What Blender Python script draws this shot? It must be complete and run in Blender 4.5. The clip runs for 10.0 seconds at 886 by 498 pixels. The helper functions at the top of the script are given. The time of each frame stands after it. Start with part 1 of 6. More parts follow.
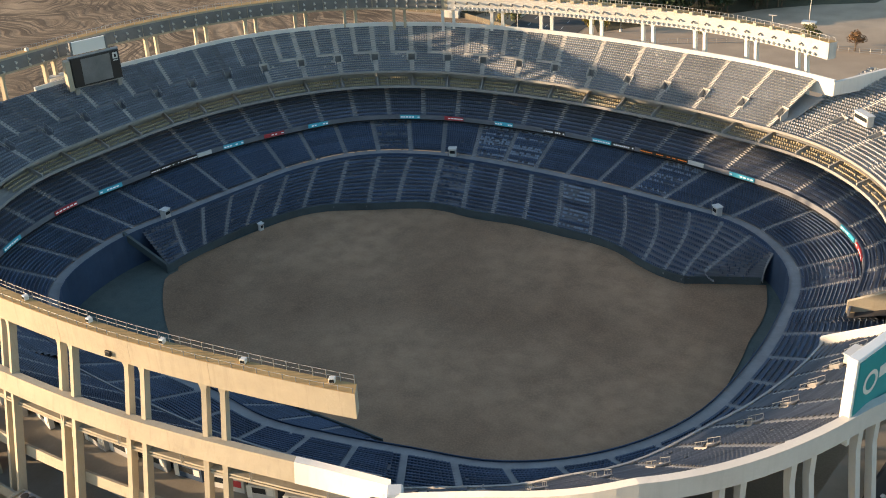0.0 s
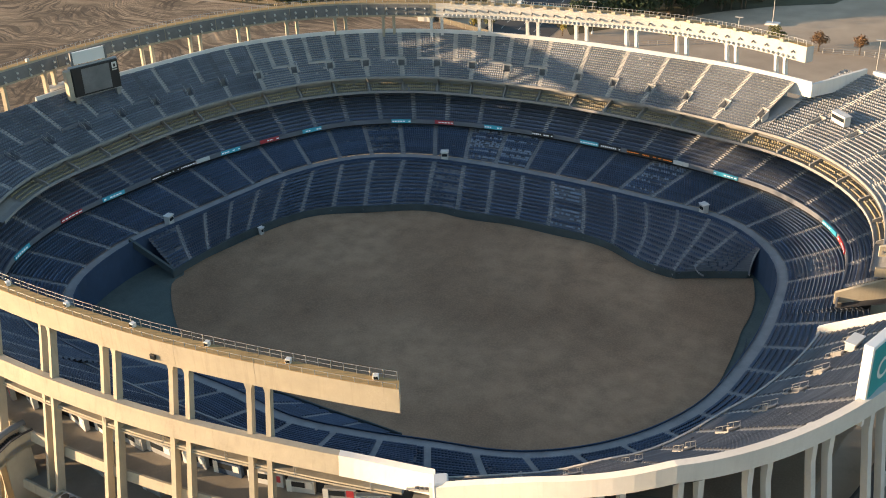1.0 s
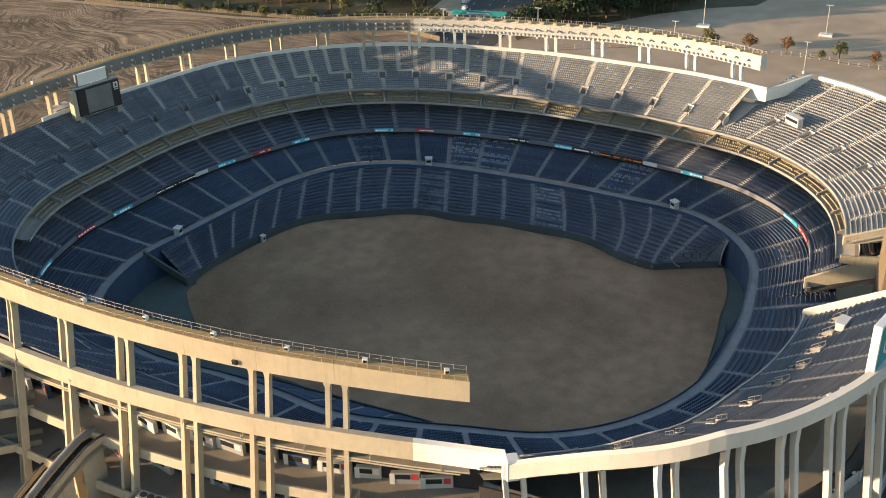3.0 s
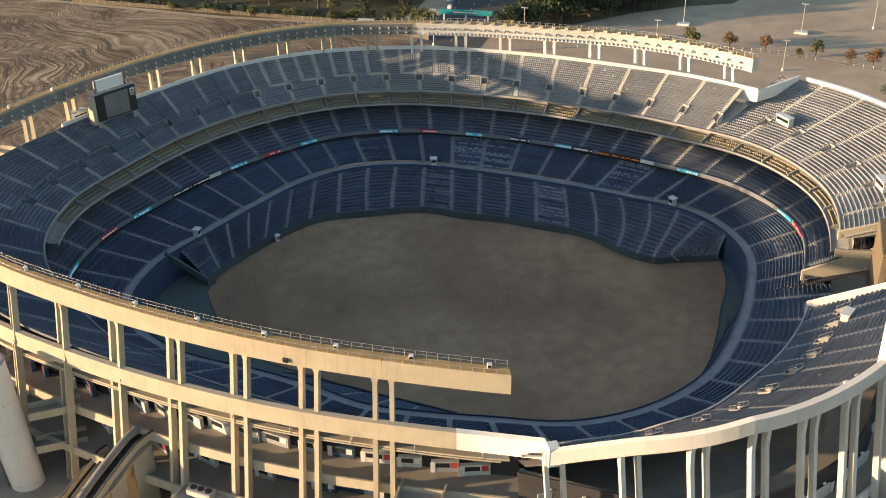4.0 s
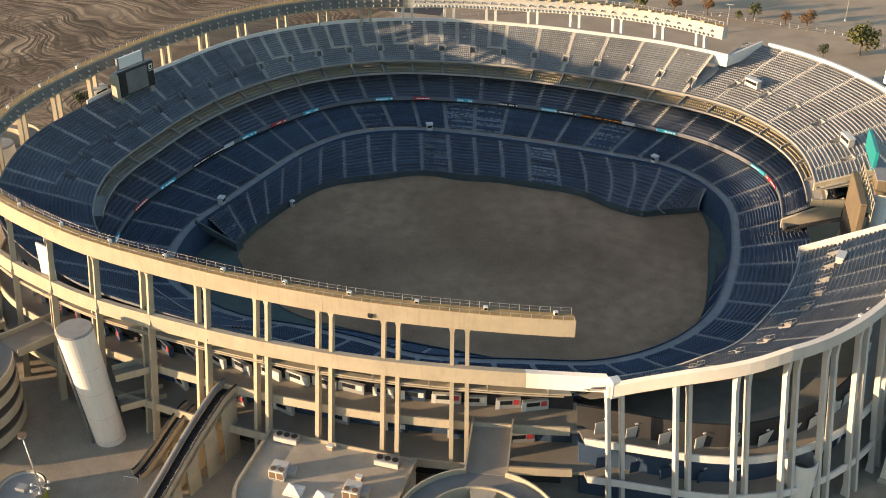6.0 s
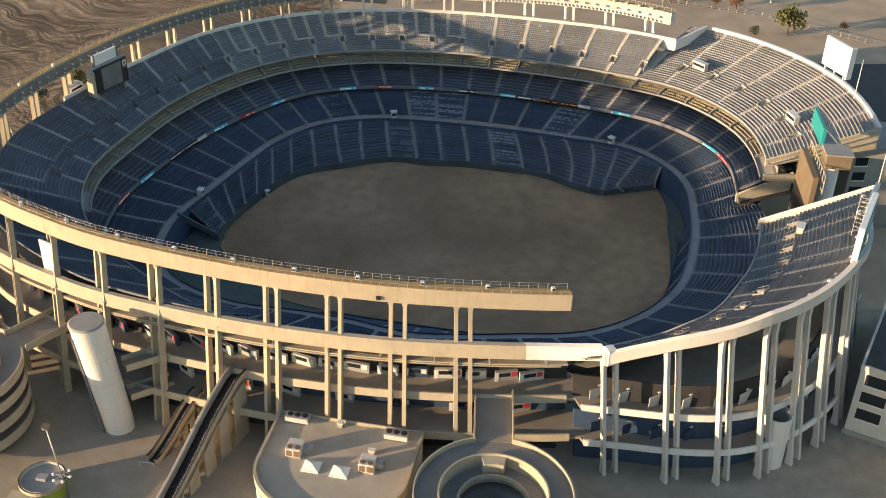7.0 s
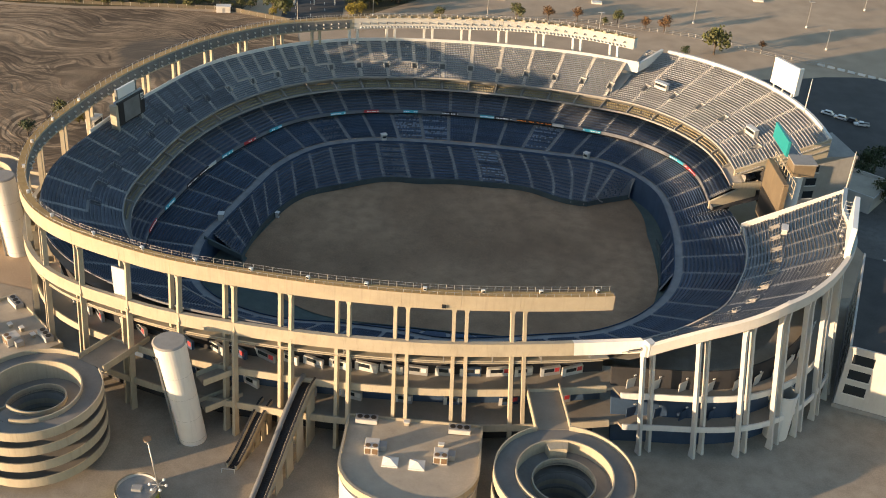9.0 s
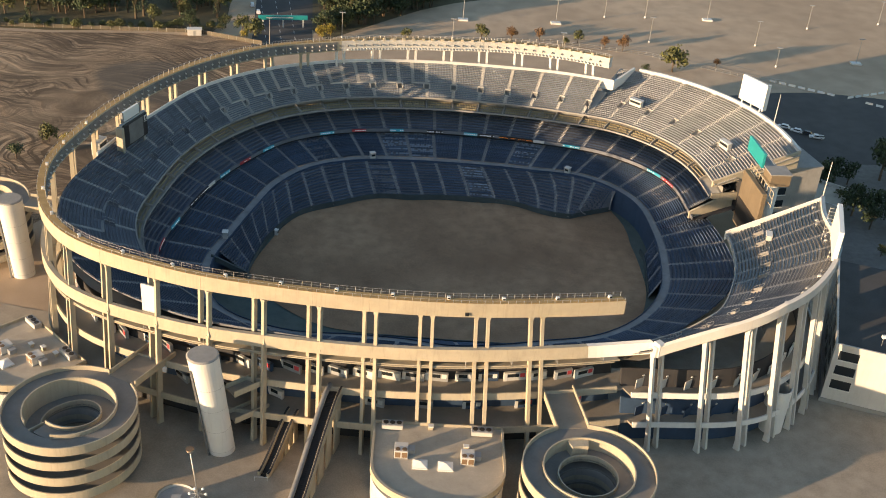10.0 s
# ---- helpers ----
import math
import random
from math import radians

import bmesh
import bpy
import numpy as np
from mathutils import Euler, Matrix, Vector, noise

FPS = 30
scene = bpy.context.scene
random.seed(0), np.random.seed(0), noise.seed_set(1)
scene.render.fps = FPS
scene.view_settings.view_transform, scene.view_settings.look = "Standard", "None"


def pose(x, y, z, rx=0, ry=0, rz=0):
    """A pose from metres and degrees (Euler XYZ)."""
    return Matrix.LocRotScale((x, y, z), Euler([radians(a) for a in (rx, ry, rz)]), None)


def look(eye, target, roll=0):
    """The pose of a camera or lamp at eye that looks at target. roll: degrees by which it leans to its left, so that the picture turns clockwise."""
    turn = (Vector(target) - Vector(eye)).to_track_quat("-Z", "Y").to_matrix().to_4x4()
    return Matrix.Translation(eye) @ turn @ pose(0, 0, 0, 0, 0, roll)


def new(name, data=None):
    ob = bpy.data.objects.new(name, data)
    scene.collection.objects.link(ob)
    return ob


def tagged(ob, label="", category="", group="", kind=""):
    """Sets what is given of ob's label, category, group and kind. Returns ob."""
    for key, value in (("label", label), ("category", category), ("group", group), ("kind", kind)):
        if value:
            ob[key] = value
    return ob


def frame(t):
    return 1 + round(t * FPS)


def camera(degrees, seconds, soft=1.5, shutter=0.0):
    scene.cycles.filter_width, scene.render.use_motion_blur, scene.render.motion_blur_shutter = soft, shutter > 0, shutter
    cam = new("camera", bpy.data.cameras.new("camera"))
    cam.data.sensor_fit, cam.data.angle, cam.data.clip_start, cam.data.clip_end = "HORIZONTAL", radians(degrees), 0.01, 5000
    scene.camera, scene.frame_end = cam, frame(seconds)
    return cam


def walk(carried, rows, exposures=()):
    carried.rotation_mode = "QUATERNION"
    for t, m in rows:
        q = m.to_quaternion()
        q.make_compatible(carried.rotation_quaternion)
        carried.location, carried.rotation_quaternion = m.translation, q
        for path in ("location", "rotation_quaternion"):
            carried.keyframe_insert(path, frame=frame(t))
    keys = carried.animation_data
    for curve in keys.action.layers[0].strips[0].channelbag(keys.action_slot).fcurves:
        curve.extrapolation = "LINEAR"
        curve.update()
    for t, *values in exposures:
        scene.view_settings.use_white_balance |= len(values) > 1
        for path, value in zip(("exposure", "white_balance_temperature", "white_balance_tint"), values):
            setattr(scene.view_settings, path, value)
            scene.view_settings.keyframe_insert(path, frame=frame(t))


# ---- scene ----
cam = camera(44.0, 10.0, 1.0)
PATH = [
    (0.0, (102.34, -154.92, 112.99), (55.37, -79.83, 66.58), -2.62),
    (0.5, (99.41, -160.54, 115.29), (54.48, -84.32, 68.69), -2.44),
    (1.0, (96.49, -166.13, 117.76), (53.58, -88.87, 70.97), -2.24),
    (1.5, (93.62, -171.77, 120.41), (52.72, -93.52, 73.45), -2.06),
    (2.0, (90.67, -177.14, 123.98), (51.91, -98.13, 76.50), -1.92),
    (2.5, (87.04, -183.16, 126.34), (50.51, -103.12, 78.81), -1.67),
    (4.0, (74.60, -201.33, 136.50), (43.83, -119.64, 87.72), -0.92),
    (4.5, (69.74, -207.83, 139.20), (40.81, -125.97, 89.58), -0.72),
    (5.0, (64.11, -214.29, 142.60), (37.64, -132.23, 91.95), -0.22),
    (5.5, (57.89, -220.75, 145.64), (33.73, -138.55, 94.07), 0.14),
    (7.0, (36.63, -240.75, 155.32), (24.16, -157.39, 101.50), 1.59),
    (7.5, (28.27, -246.56, 157.69), (18.63, -162.91, 103.76), 1.99),
    (8.0, (18.92, -252.72, 161.07), (11.18, -168.73, 107.35), 2.67),
    (8.5, (9.97, -258.58, 163.68), (4.57, -174.07, 110.49), 3.16),
    (9.0, (-0.14, -264.55, 166.63), (-0.64, -179.41, 114.19), 3.70),
    (9.5, (-10.86, -270.04, 169.27), (-7.17, -184.53, 117.56), 4.25),
    (10.0, (-21.57, -275.50, 169.99), (-15.23, -189.45, 119.43), 4.83),
]
walk(cam, [(t, look(eye, target, roll)) for t, eye, target, roll in PATH], [(0.0, 0.98, 6950, 15), (2.5, 0.90, 7000, 14), (5.0, 0.79, 7100, 15), (10.0, 0.69, 7100, 15)])

# ---- light ----
SUN_WAY = Vector((0.866, 0.479, -0.117)).normalized()
world = bpy.data.worlds.new("sky")
world.use_nodes = True
scene.world = world
sky = world.node_tree.nodes.new("ShaderNodeTexSky")
sky.sky_type, sky.sun_disc = "NISHITA", False
sky.sun_elevation = math.asin(-SUN_WAY.z)
sky.sun_rotation = math.atan2(-SUN_WAY.x, -SUN_WAY.y)
sky.air_density, sky.dust_density, sky.ozone_density = 1.2, 0.6, 2.2
world.node_tree.links.new(sky.outputs[0], world.node_tree.nodes["Background"].inputs[0])
world.node_tree.nodes["Background"].inputs[1].default_value = 0.215
sun = new("sun", bpy.data.lights.new("sun", "SUN"))
sun.data.energy, sun.data.angle, sun.data.color = 6.4, radians(0.6), (1.0, 0.74, 0.46)
sun.matrix_world = look((-300, -160, 80), Vector((-300, -160, 80)) + SUN_WAY)


# ---- materials ----
def shader(name, base, rough=0.8, metal=0.0, vary=0.25, scale=1.0, fine=14.0, dark=0.55, bump=0.15, random_shift=0.0, streak=0.0):
    """A worn surface: broad stains, fine grain and relief round one base colour; scale in marks per metre."""
    m = bpy.data.materials.new(name)
    m.use_nodes = True
    nt = m.node_tree
    b = nt.nodes["Principled BSDF"]
    b.inputs["Roughness"].default_value, b.inputs["Metallic"].default_value = rough, metal
    co = nt.nodes.new("ShaderNodeNewGeometry").outputs["Position"]
    def noise_tex(s, detail, stretch=None):
        v = co
        if stretch:
            mp = nt.nodes.new("ShaderNodeMapping")
            mp.inputs["Scale"].default_value = stretch
            nt.links.new(v, mp.inputs["Vector"])
            v = mp.outputs[0]
        n = nt.nodes.new("ShaderNodeTexNoise")
        n.inputs["Scale"].default_value, n.inputs["Detail"].default_value, n.inputs["Roughness"].default_value = s, detail, 0.62
        nt.links.new(v, n.inputs["Vector"])
        return n.outputs["Fac"]
    def mixed(fac, a, c):
        mx = nt.nodes.new("ShaderNodeMix")
        mx.data_type = "RGBA"
        for sock, val in ((mx.inputs[0], fac), (mx.inputs[6], a), (mx.inputs[7], c)):
            if isinstance(val, (tuple, float)):
                sock.default_value = val
            else:
                nt.links.new(val, sock)
        return mx.outputs[2]
    def ramp(fac, lo, hi):
        r = nt.nodes.new("ShaderNodeMapRange")
        r.inputs[1].default_value, r.inputs[2].default_value = lo, hi
        nt.links.new(fac, r.inputs[0])
        return r.outputs[0]
    broad, grain = noise_tex(0.35 * scale, 6), noise_tex(fine * scale, 4)
    light = tuple(min(1, c * (1 + vary)) for c in base) + (1.0,)
    deep = tuple(c * (1 - vary) * dark + c * (1 - dark) * (1 - vary) for c in base) + (1.0,)
    col = mixed(ramp(broad, 0.32, 0.68), deep, light)
    col = mixed(ramp(grain, 0.35, 0.75), col, tuple(base) + (1.0,))
    if streak:
        run = ramp(noise_tex(1.0, 5, (1.6, 1.6, 0.09)), 0.52, 0.75)
        mul = nt.nodes.new("ShaderNodeMath")
        mul.operation = "MULTIPLY"
        mul.inputs[1].default_value = streak
        nt.links.new(run, mul.inputs[0])
        col = mixed(mul.outputs[0], col, tuple(c * 0.45 for c in base) + (1.0,))
    if random_shift:
        oi = nt.nodes.new("ShaderNodeObjectInfo")
        hv = nt.nodes.new("ShaderNodeHueSaturation")
        mr = nt.nodes.new("ShaderNodeMapRange")
        mr.inputs[3].default_value, mr.inputs[4].default_value = 1 - random_shift, 1 + random_shift
        nt.links.new(oi.outputs["Random"], mr.inputs[0])
        nt.links.new(mr.outputs[0], hv.inputs["Value"])
        nt.links.new(col, hv.inputs["Color"])
        col = hv.outputs[0]
    nt.links.new(col, b.inputs["Base Color"])
    if bump:
        bp = nt.nodes.new("ShaderNodeBump")
        bp.inputs["Strength"].default_value, bp.inputs["Distance"].default_value = bump, 0.05
        nt.links.new(grain, bp.inputs["Height"])
        nt.links.new(bp.outputs[0], b.inputs["Normal"])
    return m


M = {
    "cream": shader("cream_concrete", (0.405, 0.355, 0.27), 0.8, vary=0.16, scale=0.6, fine=6, streak=0.30),
    "white": shader("white_paint", (0.68, 0.67, 0.64), 0.6, vary=0.08, scale=0.5, fine=5, streak=0.18),
    "concrete": shader("grey_concrete", (0.30, 0.29, 0.275), 0.85, vary=0.2, scale=0.7, fine=5, streak=0.2),
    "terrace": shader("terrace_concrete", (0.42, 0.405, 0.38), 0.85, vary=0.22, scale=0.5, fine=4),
    # lower deck concrete; on the upper deck it paints shade on the treads
    "terrace_low": shader("lower_and_shaded_terrace", (0.15, 0.16, 0.185), 0.8, vary=0.25, scale=0.5, fine=4),
    "aisle_low": shader("worn_aisle_concrete", (0.25, 0.25, 0.255), 0.85, vary=0.25, scale=0.8, fine=5),
    "teal_wall": shader("dull_teal_wall", (0.06, 0.08, 0.085), 0.8, vary=0.3, scale=0.5, fine=4),
    "fence_mesh": shader("weathered_fence_mesh", (0.12, 0.105, 0.08), 0.9, vary=0.3, scale=0.5, fine=5),
    # near end deck's seat, its shade painted in as a darker colour
    "seat_near": shader("shaded_glossy_seat", (0.10, 0.108, 0.125), 0.22, vary=0.3, scale=0.25, fine=2.0, bump=0, random_shift=0.2),
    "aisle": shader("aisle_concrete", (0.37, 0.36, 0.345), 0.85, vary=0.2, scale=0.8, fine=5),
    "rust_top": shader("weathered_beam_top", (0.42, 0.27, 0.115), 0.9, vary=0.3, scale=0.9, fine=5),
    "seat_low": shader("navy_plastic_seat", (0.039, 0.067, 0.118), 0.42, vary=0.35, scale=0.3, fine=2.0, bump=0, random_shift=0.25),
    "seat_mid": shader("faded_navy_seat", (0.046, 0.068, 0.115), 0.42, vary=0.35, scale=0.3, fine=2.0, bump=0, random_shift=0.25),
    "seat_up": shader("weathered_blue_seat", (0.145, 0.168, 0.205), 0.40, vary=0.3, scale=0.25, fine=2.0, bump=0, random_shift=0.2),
    # far end deck's seat, paled so the colour carries the sunlight
    "seat_wing": shader("sunlit_grey_seat", (0.31, 0.31, 0.31), 0.35, vary=0.3, scale=0.25, fine=2.0, bump=0, random_shift=0.2),
    "seat_gold": shader("gold_fabric_seat", (0.30, 0.255, 0.165), 0.7, vary=0.2, scale=1.0, fine=4, bump=0, random_shift=0.15),
    "seat_pale": shader("pale_blue_seat", (0.20, 0.25, 0.32), 0.5, vary=0.2, scale=1.0, fine=4, bump=0),
    "blue_wall": shader("blue_painted_wall", (0.03, 0.06, 0.115), 0.6, vary=0.3, scale=0.5, fine=4),
    # near-black base colour that paints the shade of deep recesses
    "dark": shader("interior_shade", (0.03, 0.03, 0.034), 0.85, vary=0.3, scale=0.5, fine=4),
    "floor": shader("concourse_floor", (0.28, 0.245, 0.20), 0.85, vary=0.2, scale=0.5, fine=4),
    "screen": shader("dark_screen", (0.022, 0.022, 0.024), 0.45, vary=0.2, scale=0.4, fine=3, bump=0),
    "teal": shader("teal_sign_face", (0.012, 0.27, 0.29), 0.45, vary=0.06, scale=0.4, fine=3, bump=0),
    "cyan": shader("cyan_ribbon_board", (0.05, 0.36, 0.48), 0.5, vary=0.08, scale=0.4, fine=3, bump=0),
    "red": shader("red_panel", (0.50, 0.05, 0.06), 0.5, vary=0.1, scale=0.4, fine=3, bump=0),
    "metal": shader("galvanised_metal", (0.46, 0.46, 0.45), 0.45, 0.8, vary=0.15, scale=1.0, fine=6, bump=0),
    "grey_metal": shader("grey_painted_steel", (0.33, 0.34, 0.35), 0.5, 0.2, vary=0.15, scale=0.8, fine=6, bump=0),
    "black": shader("black_rubber", (0.018, 0.018, 0.02), 0.5, vary=0.2, scale=1.0, fine=4, bump=0),
    "roof": shader("gravel_roof", (0.42, 0.37, 0.30), 0.95, vary=0.22, scale=0.5, fine=5),
    "lime": shader("lime_green_kiosk", (0.30, 0.36, 0.04), 0.6, vary=0.15, scale=0.8, fine=4),
    "plaster": shader("grey_plaster", (0.53, 0.52, 0.495), 0.8, vary=0.12, scale=0.6, fine=5, streak=0.15),
    "bark": shader("bark", (0.11, 0.08, 0.055), 0.95, vary=0.3, scale=2.0, fine=6),
    "car_white": shader("white_car_paint", (0.72, 0.72, 0.72), 0.25, vary=0.03, bump=0),
    "car_dark": shader("dark_car_paint", (0.03, 0.035, 0.045), 0.25, vary=0.05, bump=0),
    "glass": shader("dark_glass", (0.02, 0.025, 0.03), 0.1, vary=0.05, bump=0),
    "sky_glass": shader("white_acrylic", (0.78, 0.78, 0.76), 0.35, vary=0.04, bump=0),
    # terrace concrete in a darker copy that paints the near end deck's shade
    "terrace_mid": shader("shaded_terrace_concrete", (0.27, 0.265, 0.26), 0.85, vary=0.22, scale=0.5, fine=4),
    "lane": shader("ramp_lane_concrete", (0.205, 0.195, 0.18), 0.9, vary=0.25, scale=0.4, fine=4),
    # dark steel, also used where shade is painted on beam and passages
    "rack": shader("dark_steel_and_shade", (0.17, 0.175, 0.18), 0.6, 0.2, vary=0.3, scale=0.8, fine=6, bump=0),
    "brown_panel": shader("brown_painted_steel", (0.165, 0.128, 0.085), 0.7, vary=0.25, scale=0.5, fine=4, streak=0.3),
    "brown": shader("rusty_fan_grille", (0.17, 0.11, 0.065), 0.7, vary=0.25, scale=1.5, fine=6),
}


def leaf_material(name, base, spread=0.45):
    m = bpy.data.materials.new(name)
    m.use_nodes = True
    nt = m.node_tree
    b = nt.nodes["Principled BSDF"]
    b.inputs["Roughness"].default_value = 0.7
    g = nt.nodes.new("ShaderNodeNewGeometry")
    r = nt.nodes.new("ShaderNodeValToRGB")
    r.color_ramp.elements[0].color = tuple(c * (1 - spread) for c in base) + (1,)
    r.color_ramp.elements[1].color = tuple(min(1, c * (1 + spread)) for c in base) + (1,)
    nt.links.new(g.outputs["Random Per Island"], r.inputs[0])
    nt.links.new(r.outputs[0], b.inputs["Base Color"])
    return m


M["leaf_dark"] = leaf_material("dark_green_leaves", (0.035, 0.055, 0.022))
M["leaf_olive"] = leaf_material("olive_leaves", (0.085, 0.092, 0.028))
M["leaf_yellow"] = leaf_material("yellowing_leaves", (0.24, 0.19, 0.03))
M["leaf_rust"] = leaf_material("rust_brown_leaves", (0.14, 0.075, 0.03))


def ground_material(name, base, second, scale, wave=0.0, bump=0.4, rough=0.95, wander=1.0, damp=None):
    """Earth or paving: two colours in broad drifts, grain, and with wave swirling wheel ruts."""
    m = bpy.data.materials.new(name)
    m.use_nodes = True
    nt = m.node_tree
    b = nt.nodes["Principled BSDF"]
    b.inputs["Roughness"].default_value = rough
    co = nt.nodes.new("ShaderNodeNewGeometry").outputs["Position"]
    def tex(kind, s, detail, vec=co):
        n = nt.nodes.new(kind)
        n.inputs["Scale"].default_value = s
        n.inputs["Detail"].default_value = detail
        nt.links.new(vec, n.inputs["Vector"])
        return n
    big, mid, fine = tex("ShaderNodeTexNoise", scale, 8), tex("ShaderNodeTexNoise", scale * 9, 6), tex("ShaderNodeTexNoise", 3.0, 4)
    def remap(sock, lo, hi, a=0.0, c=1.0):
        r = nt.nodes.new("ShaderNodeMapRange")
        r.inputs[1].default_value, r.inputs[2].default_value, r.inputs[3].default_value, r.inputs[4].default_value = lo, hi, a, c
        nt.links.new(sock, r.inputs[0])
        return r.outputs[0]
    def mixed(fac, a, c):
        mx = nt.nodes.new("ShaderNodeMix")
        mx.data_type = "RGBA"
        for sock, val in ((mx.inputs[0], fac), (mx.inputs[6], a), (mx.inputs[7], c)):
            if isinstance(val, (tuple, float)):
                sock.default_value = val
            else:
                nt.links.new(val, sock)
        return mx.outputs[2]
    col = mixed(remap(big.outputs["Fac"], 0.38, 0.62), tuple(base) + (1.0,), tuple(second) + (1.0,))
    col = mixed(remap(mid.outputs["Fac"], 0.35, 0.7, 0.0, 0.5), col, tuple(c * 0.62 for c in base) + (1.0,))
    col = mixed(remap(fine.outputs["Fac"], 0.4, 0.8, 0.0, 0.35), col, tuple(min(1, c * 1.35) for c in second) + (1.0,))
    height = fine.outputs["Fac"]
    if wave:
        warp = tex("ShaderNodeTexNoise", 0.011 * wander, 3)
        add = nt.nodes.new("ShaderNodeVectorMath")
        add.operation = "MULTIPLY_ADD"
        add.inputs[1].default_value = (120, 120, 0)
        nt.links.new(warp.outputs["Color"], add.inputs[0])
        nt.links.new(co, add.inputs[2])
        marks = []
        for scale, turn, lo, hi, weight, tone in (((0.03, wave, 1), 0.0, 0.43, 0.60, 0.80, 0.34), ((0.05, wave * 3.4, 1), 0.35, 0.45, 0.55, 0.85, 0.30), ((0.09, wave * 8.0, 1), -0.5, 0.47, 0.56, 0.75, 0.34), ((0.06, wave * 4.2, 1), 1.2, 0.48, 0.56, 0.85, 0.30)):
            mp = nt.nodes.new("ShaderNodeMapping")
            mp.inputs["Scale"].default_value = scale
            rot = nt.nodes.new("ShaderNodeMapping")
            rot.inputs["Rotation"].default_value = (0, 0, turn)
            nt.links.new(add.outputs[0], rot.inputs["Vector"])
            nt.links.new(rot.outputs[0], mp.inputs["Vector"])
            n = tex("ShaderNodeTexNoise", 1.0, 5, mp.outputs[0])
            marks.append(n.outputs["Fac"])
            patch = nt.nodes.new("ShaderNodeMapping")
            patch.inputs["Location"].default_value = (37.0 * len(marks), 91.0 * len(marks), 0)
            nt.links.new(co, patch.inputs["Vector"])
            zone = tex("ShaderNodeTexNoise", 0.022, 2, patch.outputs[0])
            mul = nt.nodes.new("ShaderNodeMath")
            mul.operation = "MULTIPLY"
            nt.links.new(remap(n.outputs["Fac"], lo, hi, 0.0, weight), mul.inputs[0])
            nt.links.new(remap(zone.outputs["Fac"], 0.42, 0.58, 0.25, 1.0) if turn < 1 else remap(zone.outputs["Fac"], 0.52, 0.60), mul.inputs[1])
            col = mixed(mul.outputs[0], col, tuple(c * tone for c in base) + (1.0,))
        if damp:
            far = nt.nodes.new("ShaderNodeVectorMath")
            far.operation = "DISTANCE"
            far.inputs[1].default_value = (damp[0], damp[1], 0)
            nt.links.new(co, far.inputs[0])
            wob = nt.nodes.new("ShaderNodeMath")
            wob.operation = "MULTIPLY_ADD"
            wob.inputs[1].default_value = 60.0
            nt.links.new(tex("ShaderNodeTexNoise", 0.03, 4).outputs["Fac"], wob.inputs[0])
            nt.links.new(far.outputs["Value"], wob.inputs[2])
            col = mixed(remap(wob.outputs[0], damp[2] + 30.0, damp[2] + 38.0, 0.72, 0.0), col, (0.075, 0.066, 0.056, 1.0))
        height = marks[1]
    nt.links.new(col, b.inputs["Base Color"])
    bp = nt.nodes.new("ShaderNodeBump")
    bp.inputs["Strength"].default_value, bp.inputs["Distance"].default_value = bump, 0.25
    nt.links.new(height, bp.inputs["Height"])
    nt.links.new(bp.outputs[0], b.inputs["Normal"])
    return m


M["lot"] = ground_material("parking_lot_asphalt", (0.40, 0.30, 0.21), (0.50, 0.385, 0.275), 0.012, bump=0.08)
M["asphalt"] = ground_material("dark_asphalt", (0.060, 0.060, 0.062), (0.085, 0.083, 0.082), 0.02, bump=0.06)
M["path"] = ground_material("worn_grey_paving", (0.12, 0.118, 0.112), (0.18, 0.175, 0.165), 0.06, bump=0.06)
M["plaza"] = ground_material("plaza_paving", (0.29, 0.25, 0.20), (0.38, 0.33, 0.265), 0.03, bump=0.06)
M["ruts"] = ground_material("graded_earth", (0.25, 0.165, 0.10), (0.54, 0.38, 0.24), 0.022, wave=0.15, bump=1.0, damp=(-112, 132, 17))
M["verge"] = ground_material("leaf_litter_and_grass", (0.075, 0.065, 0.04), (0.11, 0.10, 0.055), 0.03, bump=0.6)
M["field"] = ground_material("bare_field_earth", (0.235, 0.138, 0.080), (0.40, 0.25, 0.15), 0.03, bump=0.3)
M["field_green"] = ground_material("green_track_edge", (0.075, 0.105, 0.10), (0.11, 0.13, 0.115), 0.05, bump=0.2)


# ---- building helpers ----
def put(name, verts, faces, material, parent=None, label="", smooth=False):
    """One mesh object from vertices given in its parent's frame, or in the world."""
    me = bpy.data.meshes.new(name)
    me.from_pydata([tuple(v) for v in verts], [], faces)
    for mt in (material if isinstance(material, (list, tuple)) else [material]):
        me.materials.append(M[mt])
    if smooth:
        me.polygons.foreach_set("use_smooth", [True] * len(me.polygons))
    me.update()
    ob = new(name, me)
    ob.parent = parent
    if label:
        ob["label"] = label
    return ob


def quads(name, verts, quad_array, material, parent=None, label=""):
    """A mesh of quads from numpy arrays, quick for many faces."""
    me = bpy.data.meshes.new(name)
    n = len(quad_array)
    me.vertices.add(len(verts))
    me.vertices.foreach_set("co", np.asarray(verts, np.float32).ravel())
    me.loops.add(4 * n)
    me.loops.foreach_set("vertex_index", np.asarray(quad_array, np.int32).ravel())
    me.polygons.add(n)
    me.polygons.foreach_set("loop_start", np.arange(0, 4 * n, 4, dtype=np.int32))
    me.materials.append(M[material])
    me.update(calc_edges=True)
    ob = new(name, me)
    ob.parent = parent
    if label:
        ob["label"] = label
    return ob


def thing(name, label, category, at=(0, 0, 0), turn=0.0, group="", kind=""):
    ob = new(name)
    ob.empty_display_size = 0.5
    ob.matrix_basis = pose(*at, 0, 0, turn)
    return tagged(ob, label, category, group, kind)


